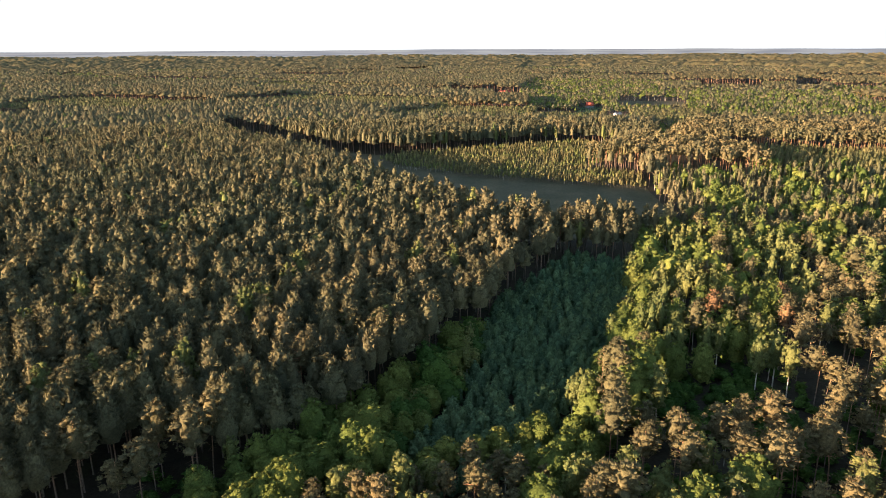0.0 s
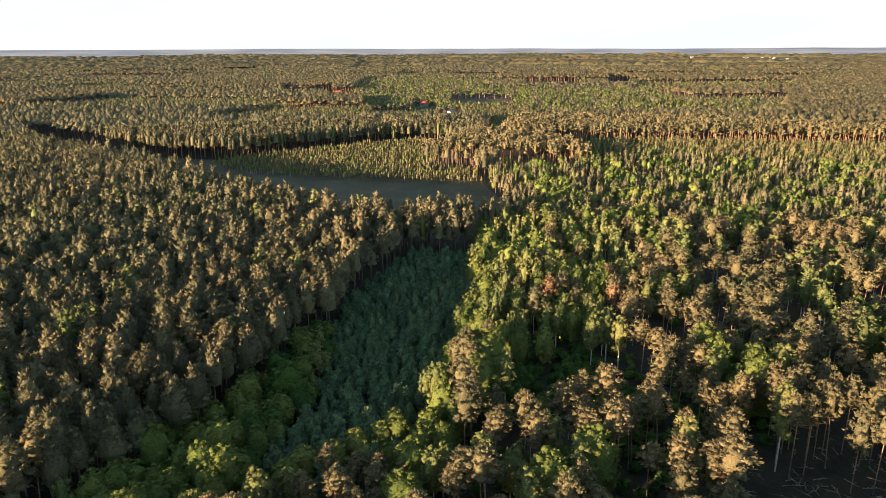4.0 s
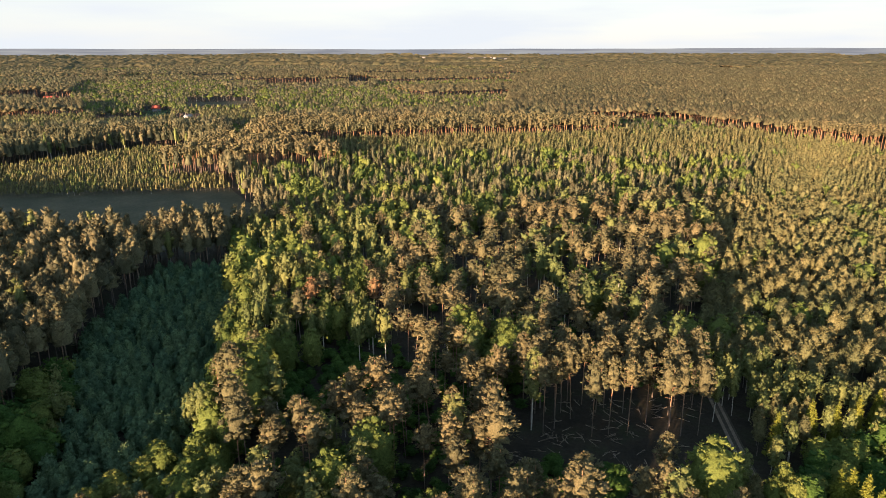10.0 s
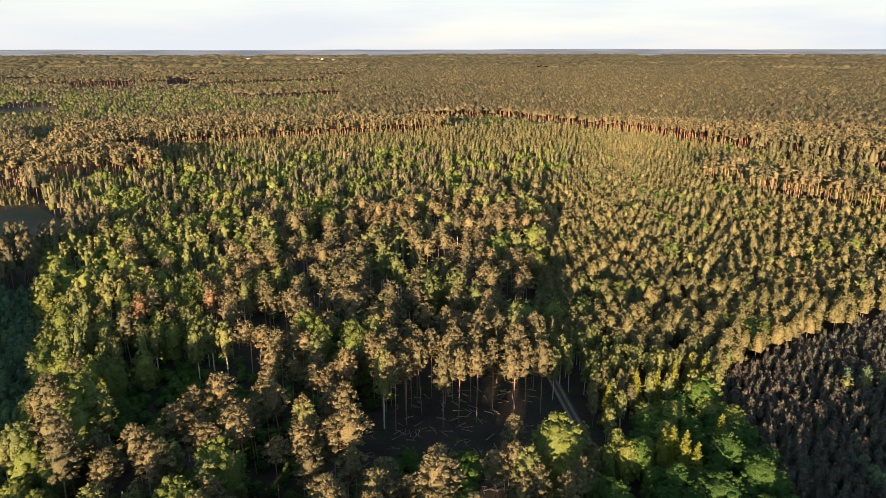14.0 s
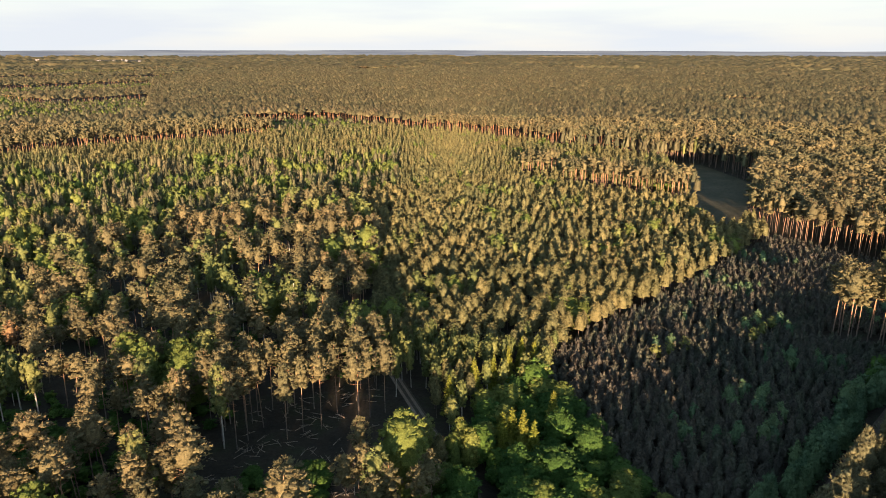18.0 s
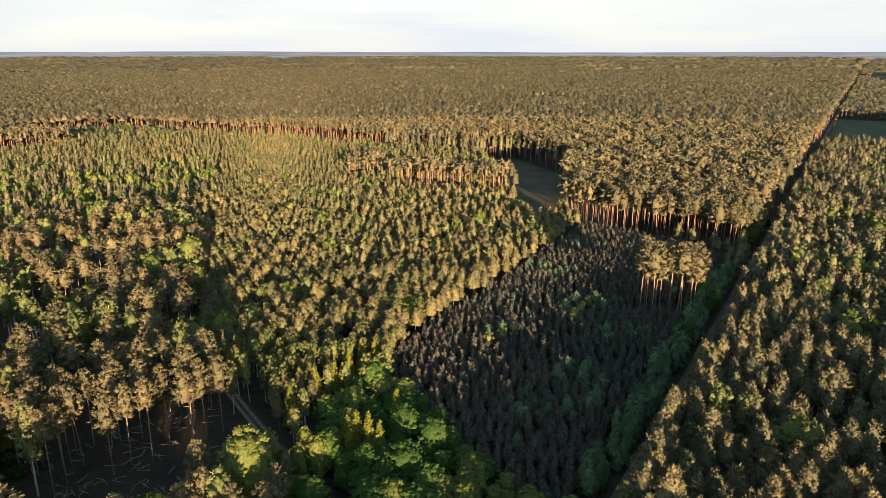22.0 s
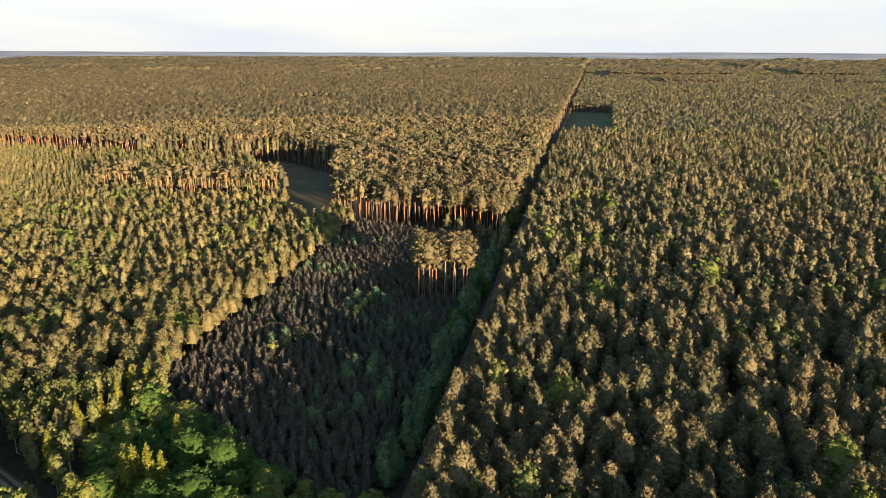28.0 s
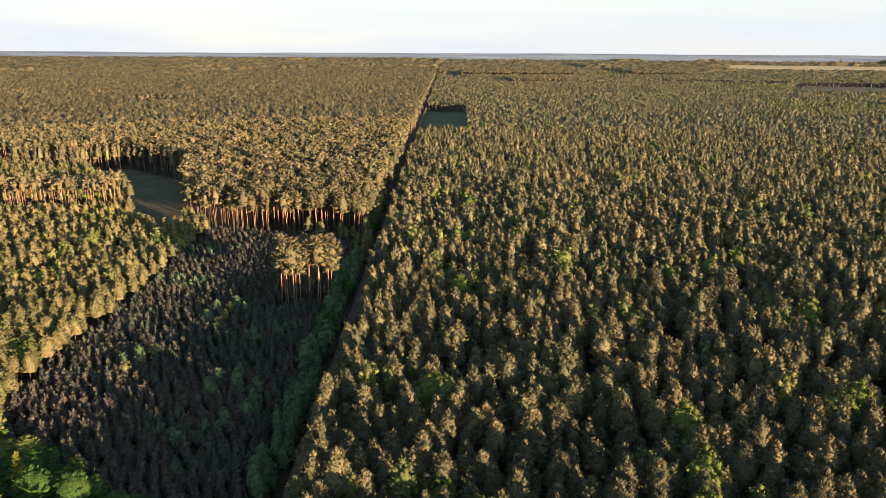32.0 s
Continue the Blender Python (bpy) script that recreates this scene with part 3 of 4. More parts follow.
# stand: spacing, height mean, spread, mix of species
GROWTH = {
    "clump": (4.6, 26.5, 1.2, (("tall_pine", 1.0),)),
    "slash_pines": (6.2, 21, 1.6, (("tall_pine", 0.9), ("birch", 0.1))),
    "scrub": (3.6, 3.4, 1.0, (("dark_broadleaf", 1.0),)),
    "alder": (5.0, 10, 1.8, (("dark_broadleaf", 0.5), ("broadleaf", 0.35), ("birch", 0.15))),
    "gold": (6.6, 22, 1.5, (("tall_pine", 1.0),)),
    "strip": (3.4, 6.2, 0.9, (("sapling", 1.0),)),
    "meadow_young": (3.5, 5.5, 1.2, (("young_pine", 0.7), ("birch", 0.3))),
    "rim": (5.6, 13.5, 2.0, (("broadleaf", 0.56), ("birch", 0.25), ("tall_pine", 0.19))),
    "birch_edge": (4.1, 10.8, 1.2, (("birch", 0.85), ("young_pine", 0.15))),
    "bush": (3.0, 2.6, 0.7, (("dark_broadleaf", 1.0),)),
    "thicket": (5.0, 7.5, 1.8, (("dark_broadleaf", 0.6), ("broadleaf", 0.4))),
    "dusky": (2.75, 5.0, 0.6, (("dusky_pine", 0.96), ("sapling", 0.04))),
    "young": (4.5, 10.5, 1.5, (("young_pine", 0.9), ("birch", 0.07), ("broadleaf", 0.03))),
    "lit_pines": (6.0, 23, 1.5, (("tall_pine", 1.0),)),
    "old_pines": (6.5, 24, 1.3, (("tall_pine", 1.0),)),
    "mixed_near": (7.0, 18, 2.1, (("tall_pine", 0.72), ("birch", 0.2), ("broadleaf", 0.08))),
    "mixed_far": (5.0, 12, 2.6, (("cone_pine", 0.5), ("birch", 0.24), ("broadleaf", 0.26))),
    "birch_wood": (5.4, 15, 2.0, (("birch", 0.6), ("broadleaf", 0.22), ("tall_pine", 0.18))),
    "ride_row": (3.4, 7.4, 1.2, (("sapling", 0.9), ("dark_broadleaf", 0.1))),
    "east_pines": (5.0, 15, 2.0, (("cone_pine", 0.93), ("birch", 0.04), ("broadleaf", 0.03))),
    "block_low": (4.4, 4.5, 1.0, (("sapling", 0.7), ("young_pine", 0.3))),
    "block_tall": (6.0, 24, 1.8, (("tall_pine", 1.0),)),
    "block_young": (4.6, 14, 1.5, (("young_pine", 0.85), ("birch", 0.15))),
    "block_green": (5.4, 14, 2.4, (("broadleaf", 0.28), ("birch", 0.2), ("cone_pine", 0.52))),
    "west_pines": (5.6, 19.5, 2.2, (("cone_pine", 0.9), ("tall_pine", 0.06), ("birch", 0.04))),
}


def scatter(spacing, r0, r1, rng, behind):
    """A jittered grid over the ring from r0 to r1; only the part in front beyond the near ground."""
    n = int(r1 / spacing / 0.92) + 2
    gx, gy = np.meshgrid(np.arange(-n, n + 1), np.arange(-n if behind else -int(0.12 * n) - 2, n + 1))
    x = (gx + 0.5 * (gy % 2)).ravel() * spacing
    y = gy.ravel() * spacing * 0.92
    x = x + rng.uniform(-0.36, 0.36, x.shape) * spacing
    y = y + rng.uniform(-0.36, 0.36, x.shape) * spacing
    r = np.hypot(x, y)
    ok = (r >= r0) & (r < r1)
    if not behind:
        ok &= np.abs(np.degrees(np.arctan2(x, y))) < 93
    return x[ok], y[ok]


def mesh_from(name, v, f, mats, slots, tint):
    me = bpy.data.meshes.new(name)
    me.vertices.add(len(v))
    me.vertices.foreach_set("co", np.ascontiguousarray(v, np.float32).ravel())
    me.loops.add(3 * len(f))
    me.loops.foreach_set("vertex_index", np.ascontiguousarray(f, np.int32).ravel())
    me.polygons.add(len(f))
    me.polygons.foreach_set("loop_start", np.arange(0, 3 * len(f), 3, dtype=np.int32))
    for m in mats:
        me.materials.append(m)
    me.polygons.foreach_set("material_index", np.ascontiguousarray(slots, np.int32))
    at = me.attributes.new("tint", "FLOAT", "POINT")
    at.data.foreach_set("value", np.ascontiguousarray(tint, np.float32))
    me.update(calc_edges=True)
    return me


STUFF = {}       # (stand, species) -> lists of corners, triangles, slots, tints


STOUT = {"mixed_near": 1.34, "slash_pines": 1.15, "clump": 1.4, "old_pines": 1.42, "lit_pines": 1.25, "block_tall": 1.25, "gold": 1.35, "rim": 1.15, "young": 1.36, "thicket": 1.5, "bush": 1.4, "scrub": 1.4, "alder": 1.25, "undergrowth": 1.4, "east_pines": 1.24, "dusky": 1.22, "west_pines": 1.32, "strip": 1.05}


def grow(stand, sp, level, x, y, h, rng, trunk=True, broad=1.0):
    """Add trees of one species and level to the joined wood of their stand."""
    build, full = SPECIES[sp][0], SPECIES[sp][1]
    pick = rng.integers(0, VARIANTS, len(x))
    turn = rng.uniform(0, 6.2832, len(x))
    wide = rng.uniform(0.85, 1.2, len(x)) * broad * STOUT.get(stand, 1.0)
    tint = rng.uniform(0, 1, len(x))
    base = land(np.hypot(x, y))
    store = STUFF.setdefault((stand, sp, level < 4), [[], [], [], [], 0])
    for v in range(VARIANTS):
        m = pick == v
        if not m.any():
            continue
        (wv, wf), (cv, cf) = SHAPES[sp, level, v]
        if trunk:
            sv, sf = np.concatenate([wv, cv]), np.concatenate([wf, cf + len(wv)])
            slot = np.r_[np.zeros(len(wf), int), np.ones(len(cf), int)]
        else:
            sv, sf, slot = cv, cf, np.ones(len(cf), int)
        k = h[m] / full
        c, s = np.cos(turn[m]), np.sin(turn[m])
        kw = k ** 0.6 * wide[m] if sp != "sapling" else k * wide[m]
        X = (c[:, None] * sv[:, 0] - s[:, None] * sv[:, 1]) * kw[:, None] + x[m][:, None]
        Y = (s[:, None] * sv[:, 0] + c[:, None] * sv[:, 1]) * kw[:, None] + y[m][:, None]
        Z = sv[:, 2] * k[:, None] + base[m][:, None]
        V = np.stack([X, Y, Z], -1).reshape(-1, 3)
        F = (sf[None] + (np.arange(m.sum()) * len(sv))[:, None, None]).reshape(-1, 3) + store[4]
        store[0].append(V)
        store[1].append(F)
        store[2].append(np.tile(slot, m.sum()))
        store[3].append(np.repeat(tint[m], len(sv)))
        store[4] += len(V)


# single trees that stand out: species, height, places
LANDMARKS = [
    ("rusty_pine", 18.5, 1.1, [(-116, 184), (-97, 193), (-107, 209)]),
    ("bare_birch", 15, 1.0, [(-62, 169), (-75.5, 131), (-64.2, 127.5), (-48, 182), (-69, 174)]),
    ("tall_pine", 20, 1.35, [(-104.5, 127.9), (-101, 124)]),
    ("tall_pine", 17, 1.1, [(-84.6, 113.5), (-57.0, 127.9), (-59.5, 144.5), (-56.2, 124.9), (-52.2, 98.5), (-47.5, 115.1), (-42.4, 133.3), (-47.4, 130.7)]),
    ("birch", 19, 1.15, [(-87.6, 163.4), (-86.2, 169.6), (-81.4, 168.0)]),
    ("broadleaf", 14, 1.15, [(-100.2, 157.4), (-110.9, 151.0), (-103.5, 150.7)]),
    ("broadleaf", 9, 1.3, [(-101, 53), (-104, 59), (-107, 64), (-106, 70), (-107, 76), (-105, 82), (-105, 88), (-103, 94), (-104, 100), (-100, 98), (-99, 106)]),
    ("broadleaf", 11, 1.25, [(-118, 52), (-124, 58), (-130, 64), (-126, 70), (-135, 72), (-139, 80), (-144, 88), (-131, 78), (-136, 60), (-128, 48), (-142, 68)]),
    ("broadleaf", 9, 1.0, [(-85.4, 125.8), (-86.8, 119.7), (-81.5, 127.1)]),
    ("birch", 13, 1.0, [(-73.3, 128.0), (-66.4, 129.8), (-106.9, 114.1), (-72.5, 115.1), (-70.6, 102.0)]),
    ("tall_pine", 19, 1.15, [(-113.9, 188.4), (-113.1, 169.9), (-94.9, 203.2), (-98.8, 197.9), (-84.2, 204.9), (-90.6, 191.1), (-78.9, 198.6), (-59.7, 167.3), (-62.9, 161.5), (-53.2, 176.8)]),
    ("tall_pine", 21, 1.05, [(-20.6, 179.8), (-9.6, 192.2), (-24.0, 155.3), (-17.7, 149.0), (-9.7, 152.5), (-0.6, 151.1), (6.3, 158.6), (-5.5, 174.3), (4.2, 176.0), (-28.9, 167.5), (-14.1, 151.7), (2.4, 156.8),
                            (-33, 150), (-37, 158), (-29, 146), (-26, 161), (-41, 147), (-12, 163), (-1, 166), (-6, 160)]),
    ("birch", 15, 0.8, [(12.0, 175.9), (14.2, 171.3), (9.7, 166.7)]),
    ("tall_pine", 17, 1.1, [(-1.0, 127.3), (-3.3, 114.1), (13.4, 115.3), (2.8, 107.7), (4.8, 110.3), (0.7, 117.3), (10.5, 109.6)]),
    ("larch", 11.5, 1.35, [(30.4, 163.0), (36.0, 165.1), (41.1, 169.1), (46.4, 175.5), (49.1, 171.6), (22.4, 153.9), (46.2, 142.9), (32.0, 135.2), (34.5, 137.1), (36.6, 134.6), (38.2, 130.8)]),
    ("broadleaf", 11, 0.85, [(22.1, 135.1), (19.3, 130.3), (23.4, 131.1)]),
    ("broadleaf", 8, 0.8, [(9.7, 146.6), (10.8, 143.4)]),
    ("sapling", 7.0, 1.15, [(100, 143), (103, 147), (96, 150), (94, 131), (99, 135), (104, 140), (88, 132), (101, 152), (106, 150), (138, 188), (133, 198), (140, 196), (126, 193), (90, 182), (96, 184)]),
    ("birch", 7, 1.4, [(128.8, 187.9), (135.2, 192.5), (123.2, 183.2), (93.2, 177.8), (87.8, 176.9), (98.0, 179.5)]),
]
MARKED = np.array([p for _, _, _, places in LANDMARKS for p in places])
SINGLE = []      # trees near the camera that become things of their own: species, x, y, height
QUOTA = {"tall_pine": 270, "cone_pine": 290, "young_pine": 290, "dusky_pine": 290, "sapling": 290, "broadleaf": 200, "dark_broadleaf": 150, "birch": 270, "larch": 40}
NEARBY = {}      # species -> rows of stand, x, y, height, distance

for s_index, (stand, (spacing, mean, spread, kinds)) in enumerate(GROWTH.items()):
    for level, r0, r1, loose in ((0, 0, 420, 1.0), (3, 420, 760, 1.03), (4, 760, 1250, 1.12), (5, 1250, 2100, 1.65), (6, 2100, 3000, 2.5)):
        rng = np.random.default_rng(77 * s_index + level)
        x, y = scatter(spacing * loose, r0, r1, rng, level == 0)
        keep = stand_at(x, y) == STANDS.index(stand)
        if level == 0:
            clear = 1.6 if stand == "dusky" else 3.0
            for px, py in MARKED:
                keep &= np.hypot(x - px, y - py) > clear
        if stand in ("mixed_near", "young", "east_pines", "west_pines"):
            bare = np.sin(x / 7.3 + 2.1 * np.sin(y / 19.0)) * np.sin(y / 8.9 + 1.4 * np.sin(x / 23.0)) + rng.normal(0, 0.25, len(x))
            keep &= bare < (0.48 if stand == "mixed_near" else 0.92)
        x, y = x[keep], y[keep]
        if not len(x):
            continue
        h = np.clip(rng.normal(mean, spread, len(x)), mean - 2 * spread, mean + 2 * spread)
        if stand == "rim":
            h = h * np.clip((y + 60) / 115, 0.5, 1.0)
        # species stand in drifts, not one by one
        drift = np.sin(x / 9.1 + 1.7 * np.sin(y / 13.3)) + np.sin(y / 10.7 + 1.9 * np.sin(x / 15.1 + 2.0)) + rng.normal(0, 0.75, len(x))
        draw = (np.argsort(np.argsort(drift)) + 0.5) / len(x)
        low = 0.0
        r = np.hypot(x, y)
        front = (np.abs(np.degrees(np.arctan2(x, y))) < 92) & (r > 78)
        # trees at the near side of their stand show their trunks
        step = (42 if mean > 20 else 24) / np.maximum(r, 45)
        edge = stand_at(x * (1 - step), y * (1 - step)) != STANDS.index(stand)
        for sp, share in kinds:
            m = (draw >= low) & (draw < low + share)
            low += share
            if level == 0:
                for q in np.nonzero(m & front)[0]:
                    NEARBY.setdefault(sp, []).append((stand, x[q], y[q], h[q], r[q]))
                m2 = m & ~front & (y > -260)
                grow(stand, sp, 3, x[m2], y[m2], h[m2], rng, False)
                continue
            broad = (1.0, 1.0, 1.3, 1.9)[level - 3]
            grow(stand, sp, min(level, 4), x[m & edge], y[m & edge], h[m & edge], rng, True, broad)
            grow(stand, sp, min(level, 4), x[m & ~edge], y[m & ~edge], h[m & ~edge], rng, False, broad)

for s_index, (sp, found) in enumerate(NEARBY.items()):
    found.sort(key=lambda q: q[4])
    seen = [q for q in found if q[4] > 90][:QUOTA[sp]]
    SINGLE += [(sp, *q) for q in seen]
    alone = set(id(q) for q in seen)
    rng = np.random.default_rng(400 + s_index)
    for stand in GROWTH:
        for level, r0, r1 in ((0, 0, 150), (1, 150, 340 if sp == "tall_pine" else 250), (2, 340 if sp == "tall_pine" else 250, 430)):
            part_of = [q for q in found if q[0] == stand and r0 <= q[4] < r1 and id(q) not in alone]
            if part_of:
                grow(stand, sp, level, *(np.array([q[k] for q in part_of]) for k in (1, 2, 3)), rng)

# undergrowth between the trunks of the mixed wood
rng = np.random.default_rng(31)
x, y = scatter(4.4, 85, 230, rng, False)
under = np.isin(stand_at(x, y), [STANDS.index(n) for n in ("mixed_near", "scrub", "birch_wood")]) & (np.sin(x / 11.0) + np.sin(y / 9.0 + x / 17.0) + rng.normal(0, 0.5, len(x)) > -0.2)
x, y = x[under], y[under]
grow("undergrowth", "dark_broadleaf", 2, x, y, rng.uniform(1.2, 3.2, len(x)), rng)

total = 0
for (stand, sp, near), (vs, fs, sl, ti, count) in STUFF.items():
    if not vs:
        continue
    spec = SPECIES[sp]
    me = mesh_from(spec[4] + "s", np.concatenate(vs), np.concatenate(fs), [spec[2], spec[3]], np.concatenate(sl), np.concatenate(ti))
    total += len(me.polygons)
    if stand == "undergrowth":
        tagged(new("undergrowth", me), "low dark green shrubs between the trunks of mixed wood", "shrubs", kind="stuff")
        continue
    tagged(new(spec[4] + "s", me), "wood of many trees, each a " + spec[5].split(" in ")[0], "trees", kind="stuff")
print("stuff triangles", total)

# single trees: shared meshes
NEAR = {}
for sp, spec in SPECIES.items():
    for v in range(VARIANTS):
        for level in (0, 1):
            (wv, wf), (cv, cf) = SHAPES[sp, level, v]
            NEAR[sp, v, level] = (
                mesh_from("trunk", wv, wf, [spec[2]], np.zeros(len(wf)), np.zeros(len(wv))),
                mesh_from("crown", cv, cf, [spec[3]], np.zeros(len(cf)), np.full(len(cv), 0.15 + 0.14 * v)))


def plant(sp, x, y, h, rng, wide=1.0, label=""):
    spec = SPECIES[sp]
    v = int(rng.integers(0, VARIANTS))
    k = h / spec[1]
    tree = new(spec[4])
    kw = (k ** 0.6 if sp not in ("sapling", "dusky_pine") else k) * wide
    tree.matrix_basis = Matrix.LocRotScale((x, y, 0), Euler((0, 0, rng.uniform(0, 6.28))), (kw, kw, k))
    for name, me in zip(("trunk", "crown"), NEAR[sp, v, 0 if math.hypot(x, y) < 190 else 1]):
        ob = new(name, me)
        ob.parent = tree
    return tagged(tree, label or spec[5], "tree", spec[4].replace("_", " ") + "s of the near wood")


rng = np.random.default_rng(5)
for sp, stand, x, y, h, away in SINGLE:
    plant(sp, float(x), float(y), float(h), rng, float(rng.uniform(0.88, 1.18)) * STOUT.get(stand, 1.0))
for sp, h, wide, places in LANDMARKS:
    for x, y in places:
        plant(sp, x, y, h * float(rng.uniform(0.95, 1.05)), rng, wide * float(rng.uniform(0.92, 1.08)))
print("single trees", len(SINGLE))


# ---- ground ----
def polar_sheet(name, radii, a0, a1, cols, height, mat):
    a = np.radians(np.linspace(a0, a1, cols + 1))
    R, A = np.meshgrid(radii, a, indexing="ij")
    x, y = R * np.sin(A), R * np.cos(A)
    z = height(x, y, R)
    v = np.stack([x, y, z], -1).reshape(-1, 3)
    i, j = np.meshgrid(np.arange(len(radii) - 1), np.arange(cols), indexing="ij")
    p = (i * (cols + 1) + j).ravel()
    f = np.concatenate([np.stack([p, p + cols + 2, p + 1], 1), np.stack([p, p + cols + 1, p + cols + 2], 1)])
    rng = np.random.default_rng(3)
    return mesh_from(name, v, f, [mat], np.zeros(len(f)), rng.uniform(0, 1, len(v)))


ground = new("ground", polar_sheet("ground", np.r_[0.5, 60, 200, 500, 1000, np.linspace(1500, 4950, 36)], -180, 180, 180, lambda x, y, R: land(R), FLOOR))
tagged(ground, "dark brown forest floor of needles and moss", "ground", kind="structure")


def patch(name, outline, mat, label, z=0.06):
    me = bpy.data.meshes.new(name)
    bm = bmesh.new()
    face = bm.faces.new([bm.verts.new((x, y, z)) for x, y in outline])
    bmesh.ops.triangulate(bm, faces=[face])
    bm.normal_update()
    for fc in bm.faces:
        if fc.normal.z < 0:
            fc.normal_flip()
    bm.to_mesh(me)
    bm.free()
    me.materials.append(mat)
    return tagged(new(name, me), label, "ground", kind="structure")


patch("meadow", MEADOW, GRASS, "shaded green meadow in a forest clearing")
patch("meadow", MEADOW2, GRASS, "shaded grass clearing between pine stands")
patch("meadow", OPEN, GRASS, "open grass under the turning viewpoint")
patch("meadow", FIELD, CROP, "dark green grass field beside the forest ride")
a, b = np.array(ROAD_A), np.array(ROAD_B)
ride = [np.array((0, 40.0)) + a * s + b * w for s, w in ((20, -1.7), (1900, -1.7), (1900, 1.7), (20, 1.7))]
patch("road", [tuple(map(float, p)) for p in ride], ROADSAND, "straight sandy forest road", 0.08)
# wheel ruts of the narrow track
for side in (-0.85, 0.85):
    patch("rut", [(9.0 + side - 0.4, 183), (9.0 + side + 0.4, 183), (10 + side + 0.4 + 0.22 * 129, 51), (10 + side - 0.4 + 0.22 * 129, 51)], SAND, "sandy wheel rut of a forest track", 0.12)
patch("track", [(9 - 1.6, 184), (9 + 1.6, 184), (10 + 1.6 + 0.22 * 130, 50), (10 - 1.6 + 0.22 * 130, 50)], TRODDEN, "narrow dark forest track with two wheel ruts", 0.09)

# ---- far woods ----
HEIGHTS = np.array([GROWTH[n][1] if n in GROWTH else 0.0 for n in STANDS])


def canopy(x, y, R):
    rng = np.random.default_rng(9)
    top = HEIGHTS[stand_at(x, y)]
    return land(R) + np.maximum(top - 2.5, 0) + np.where(top > 0, rng.uniform(-13.0, 3.0, x.shape), 0.15)


radii = [2930.0]
while radii[-1] < 4930:
    radii.append(radii[-1] * 1.0042)
tagged(new("far_woods", polar_sheet("far_woods", np.array(radii), -93, 93, 980, canopy, PINE)), "endless olive pine forest reaching the skyline", "trees", kind="stuff")
radii = [255.0]
while radii[-1] < 4900:
    radii.append(radii[-1] * 1.06)
tagged(new("far_woods", polar_sheet("far_woods", np.array(radii), 93, 267, 160, canopy, PINE)), "endless olive pine forest reaching the skyline", "trees", kind="stuff")


# blue distance: the last ridges of the plain, their haze painted as glowing colour
HAZE, n, l, bs = material("painted_haze", 1.0)
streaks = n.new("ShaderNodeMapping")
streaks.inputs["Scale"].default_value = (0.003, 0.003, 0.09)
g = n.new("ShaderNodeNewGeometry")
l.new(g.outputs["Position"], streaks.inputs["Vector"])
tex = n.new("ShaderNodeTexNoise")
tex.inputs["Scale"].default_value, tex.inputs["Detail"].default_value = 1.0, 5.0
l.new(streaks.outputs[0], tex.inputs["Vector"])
# no lamp here: emission carries the pale haze colour of the ridges
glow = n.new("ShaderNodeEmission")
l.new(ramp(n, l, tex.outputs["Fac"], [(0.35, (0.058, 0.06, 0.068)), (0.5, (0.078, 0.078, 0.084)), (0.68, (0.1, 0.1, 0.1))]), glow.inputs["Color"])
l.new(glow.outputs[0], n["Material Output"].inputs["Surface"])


def ridge(x, y, R):
    az = np.degrees(np.arctan2(x, y))
    top = 91 + 2.4 * np.sin(az / 9.0 + 1.0) + 1.3 * np.sin(az / 3.1) + 0.7 * np.sin(az / 1.1 + 2.0)
    return np.where(R < 4965, 20.0, top)


tagged(new("backdrop", polar_sheet("backdrop", np.array([4960.0, 4970.0]), -180, 180, 720, ridge, HAZE)), "glowing backdrop of distant wooded ridges with painted blue haze along the skyline", "distance", kind="structure")


def sector(name, a0, a1, r0, r1, mat, label):
    me = polar_sheet(name, np.linspace(r0, r1, 12), a0, a1, 16, lambda x, y, R: land(R) + 0.6, mat)
    return tagged(new(name, me), label, "field", kind="structure")


for a0, a1, r0, r1, pale in FIELDS:
    sector("field", a0, a1, r0, r1, STRAW if pale else GRASS, "pale straw-coloured field beyond the forest" if pale else "green field set in the forest")


# ---- houses far off ----
def box_mesh(name, w, d, h, mat, z=0.0):
    v = np.array([(x, y, z + q) for q in (0, h) for x, y in ((-w / 2, -d / 2), (w / 2, -d / 2), (w / 2, d / 2), (-w / 2, d / 2))])
    f = np.array([(0, 1, 5), (0, 5, 4), (1, 2, 6), (1, 6, 5), (2, 3, 7), (2, 7, 6), (3, 0, 4), (3, 4, 7), (4, 5, 6), (4, 6, 7)])
    return mesh_from(name, v, f, [mat], np.zeros(len(f)), np.zeros(8))


def roof_mesh(w, d, h, z, mat):
    w, d = w / 2 + 0.5, d / 2 + 0.6
    v = np.array([(-w, -d, z), (w, -d, z), (w, d, z), (-w, d, z), (-w * 0.9, 0, z + h), (w * 0.9, 0, z + h)])
    f = np.array([(0, 1, 5), (0, 5, 4), (2, 3, 4), (2, 4, 5), (1, 2, 5), (3, 0, 4), (0, 2, 1), (0, 3, 2)])
    return mesh_from("roof", v, f, [mat], np.zeros(len(f)), np.zeros(6))


def plain(name, colour, rough=0.8):
    m, n, l, bs = material(name, rough)
    c = ramp(n, l, noise_fac(n, l, 0.7, 4.0), [(0.3, tuple(k * 0.82 for k in colour)), (0.7, tuple(min(1, k * 1.1) for k in colour))])
    l.new(c, bs.inputs["Base Color"])
    return m


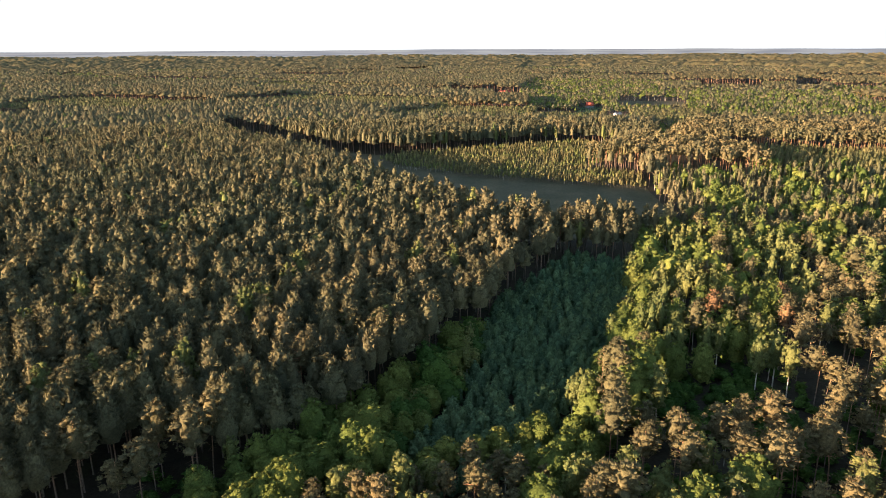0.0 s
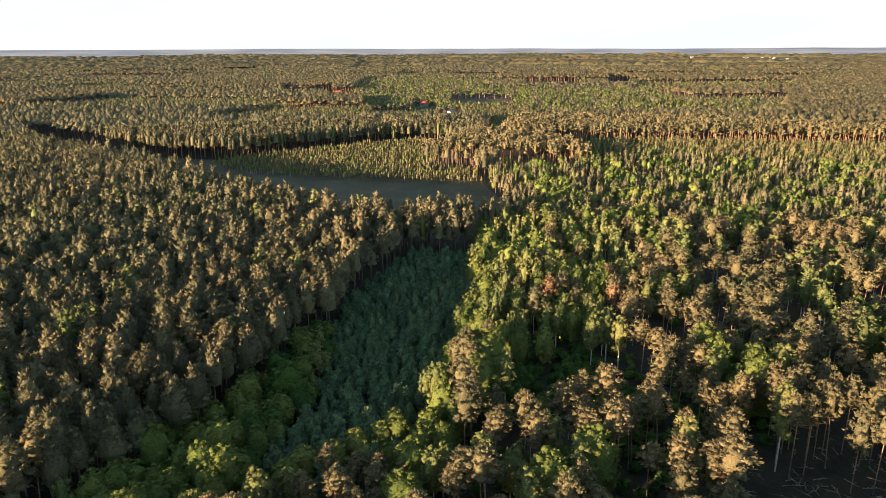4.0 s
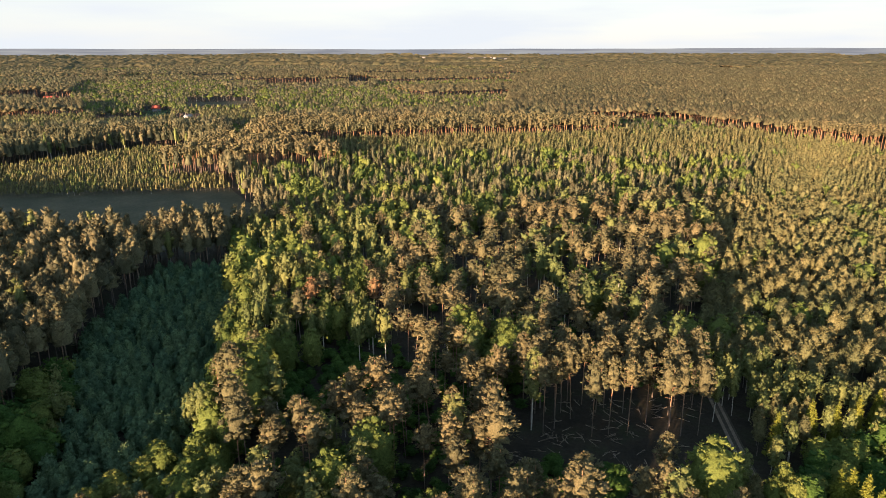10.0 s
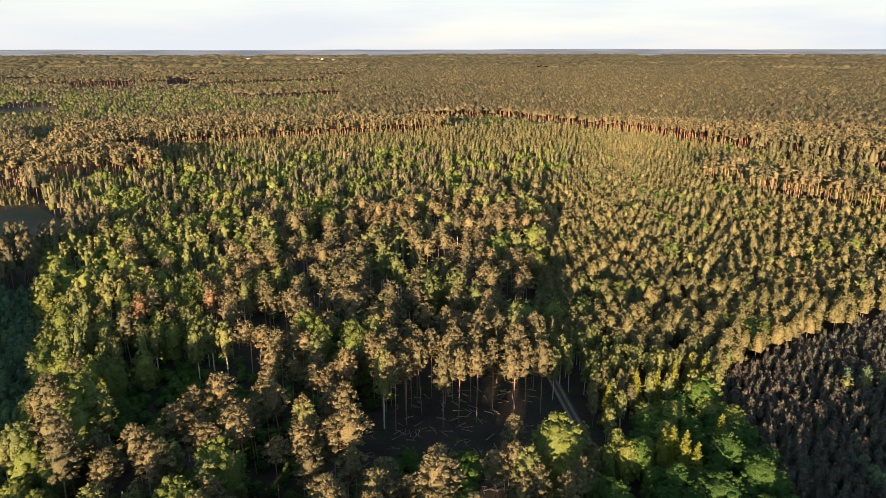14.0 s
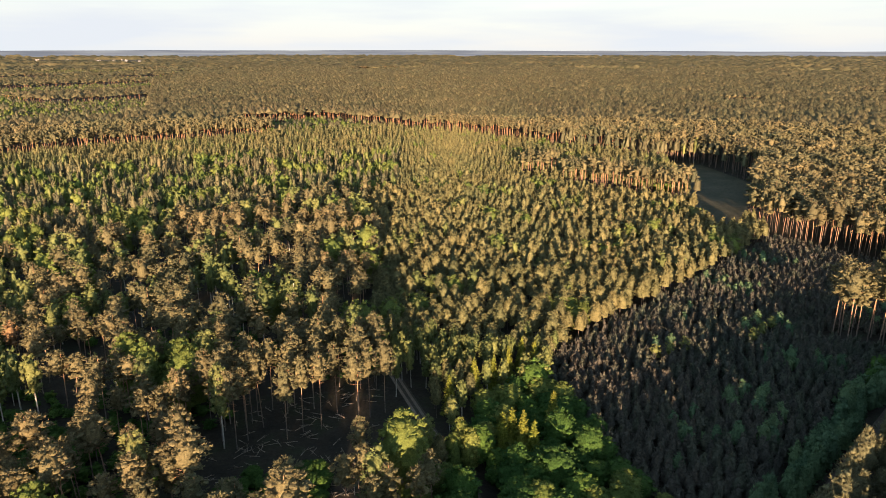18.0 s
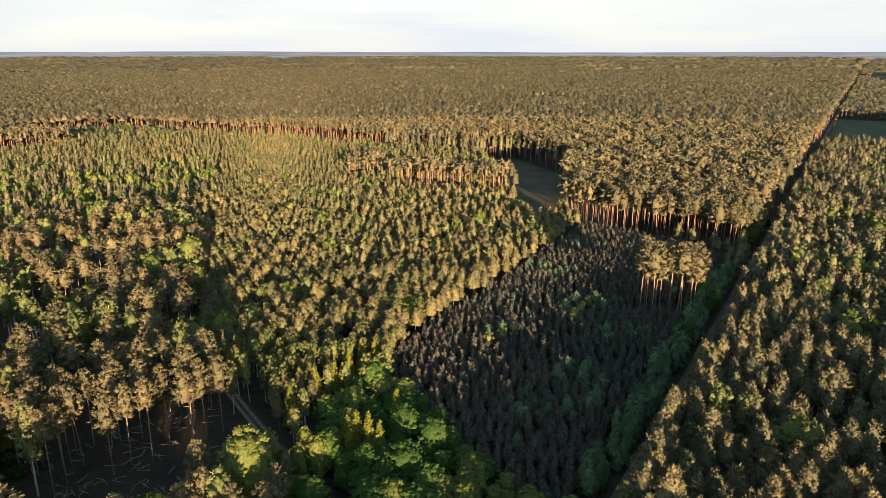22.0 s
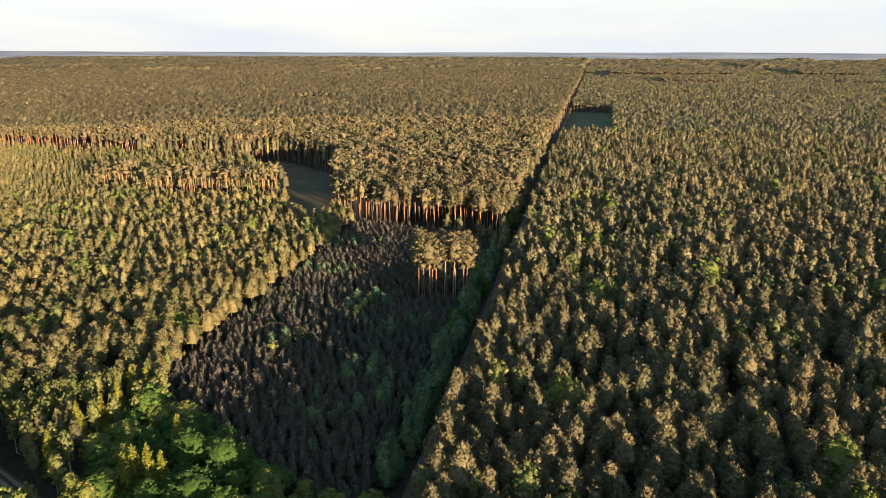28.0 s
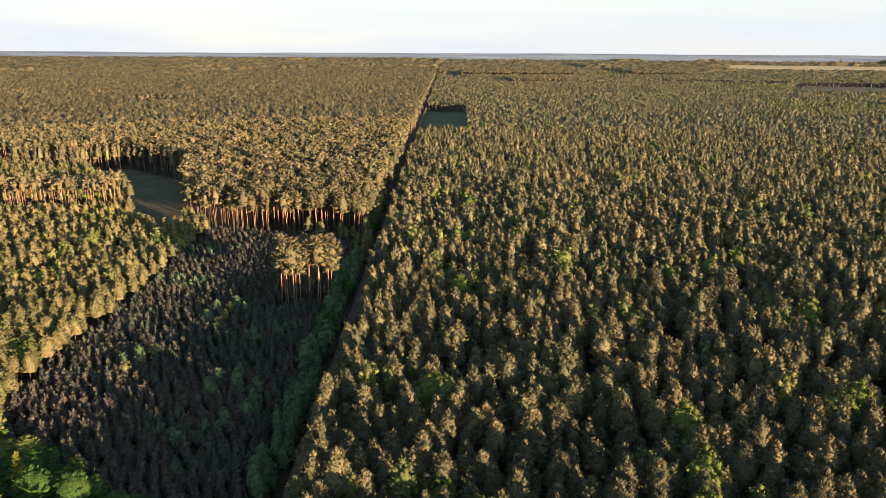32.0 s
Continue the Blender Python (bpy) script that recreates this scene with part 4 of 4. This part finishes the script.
RED_TILE, GREY_TILE, WHITE_WALL, PANE = plain("red_roof_tiles", (0.42, 0.1, 0.07)), plain("grey_roof", (0.3, 0.3, 0.31)), plain("white_render", (0.19, 0.19, 0.2)), plain("dark_panes", (0.05, 0.06, 0.07), 0.2)


def house(x, y, turn, w, d, h, roof_mat, label, lift=0.0):
    ob = new("house")
    ob.matrix_basis = pose(x, y, float(land(math.hypot(x, y))) + lift, 0, 0, turn)
    tagged(ob, label, "house")
    parts = [("wall", box_mesh("wall", w, d, h, WHITE_WALL)), ("roof", roof_mesh(w, d, h * 0.8, h, roof_mat)),
             ("chimney", box_mesh("chimney", 0.8, 0.8, 1.4, RED_TILE, h * 1.65))]
    for name, me in parts:
        p = new(name, me)
        p.parent = ob
    win = box_mesh("window", 1.3, 0.12, 1.4, PANE, 1.2)
    for i in range(4):
        p = new("window", win)
        p.parent = ob
        p.location = (-w / 2 + w * (i + 0.5) / 4, -d / 2 - 0.03, 0)
    return ob


GLADE_HOUSES = [(-1089, 917, 40, 24, 12, 6, RED_TILE, "large white house with a red roof among pines"),
                (-755, 809, 30, 11, 9, 6, RED_TILE, "white house with a red roof in the woods"),
                (-631, 731, 60, 10, 8, 4.5, GREY_TILE, "small white house with a grey roof"),
                (-1047, 914, 20, 10, 8, 4, GREY_TILE, "small white house with a grey roof")]
for row in GLADE_HOUSES:
    house(*row)

# a pale town along the skyline
town_rng = np.random.default_rng(21)
for i in range(80):
    az = radians(float(town_rng.uniform(-43, -10) if i < 50 else town_rng.uniform(-31, -14) if i < 62 else town_rng.uniform(70, 87)))
    r = float(town_rng.uniform(4300, 4640)) if i < 62 else float(town_rng.uniform(4550, 4800))
    w, h = float(town_rng.uniform(7, 18)), float(town_rng.uniform(4, 7))
    x, y = r * math.sin(az), r * math.cos(az)
    ob = new("block_building")
    ob.matrix_basis = pose(x, y, float(land(r)) + 12, 0, 0, -math.degrees(az))
    tagged(ob, "pale block building of a distant town", "building", "buildings of the distant town")
    wall = new("wall", box_mesh("wall", w, 14, h, WHITE_WALL, -12.0))
    wall.parent = ob
    roof = new("roof", box_mesh("roof", w + 1, 15, 1.2, GREY_TILE, h - 11.9))
    roof.parent = ob

# ---- felled tops and branches on the cut ground under the tall pines ----
BLEACHED = bark("bleached_wood", (0.3, 0.25, 0.2), (0.3, 0.25, 0.2), 0.0, 1.0)
SHAPE = []
for k in range(4):
    q = np.random.default_rng(60 + k)
    pieces = [limb((0, 0, 0.12), (float(q.uniform(2.5, 5)), float(q.normal(0, 0.3)), 0.3), 0.11)]
    for i in range(4):
        t = float(q.uniform(0.8, 2.4))
        pieces.append(limb((t, 0, 0.2), (t + float(q.uniform(0.3, 1.0)), float(q.uniform(-1, 1)), float(q.uniform(0.1, 0.7))), 0.05))
    v, f = join(pieces)
    SHAPE.append(mesh_from("fallen_branch", v, f, [BLEACHED], np.zeros(len(f)), np.zeros(len(v))))
q = np.random.default_rng(8)
made = 0
while made < 130:
    x, y = float(q.uniform(-42, 8)), float(q.uniform(122, 172))
    if inside(SLASH, np.array([x]), np.array([y]))[0] and not inside(BUSH, np.array([x]), np.array([y]))[0]:
        ob = new("fallen_branch", SHAPE[made % 4])
        ob.matrix_basis = pose(x, y, 0.0, 0, 0, float(q.uniform(0, 360)))
        tagged(ob, "bleached fallen pine branch on bare forest soil", "branch", "felled branches")
        made += 1
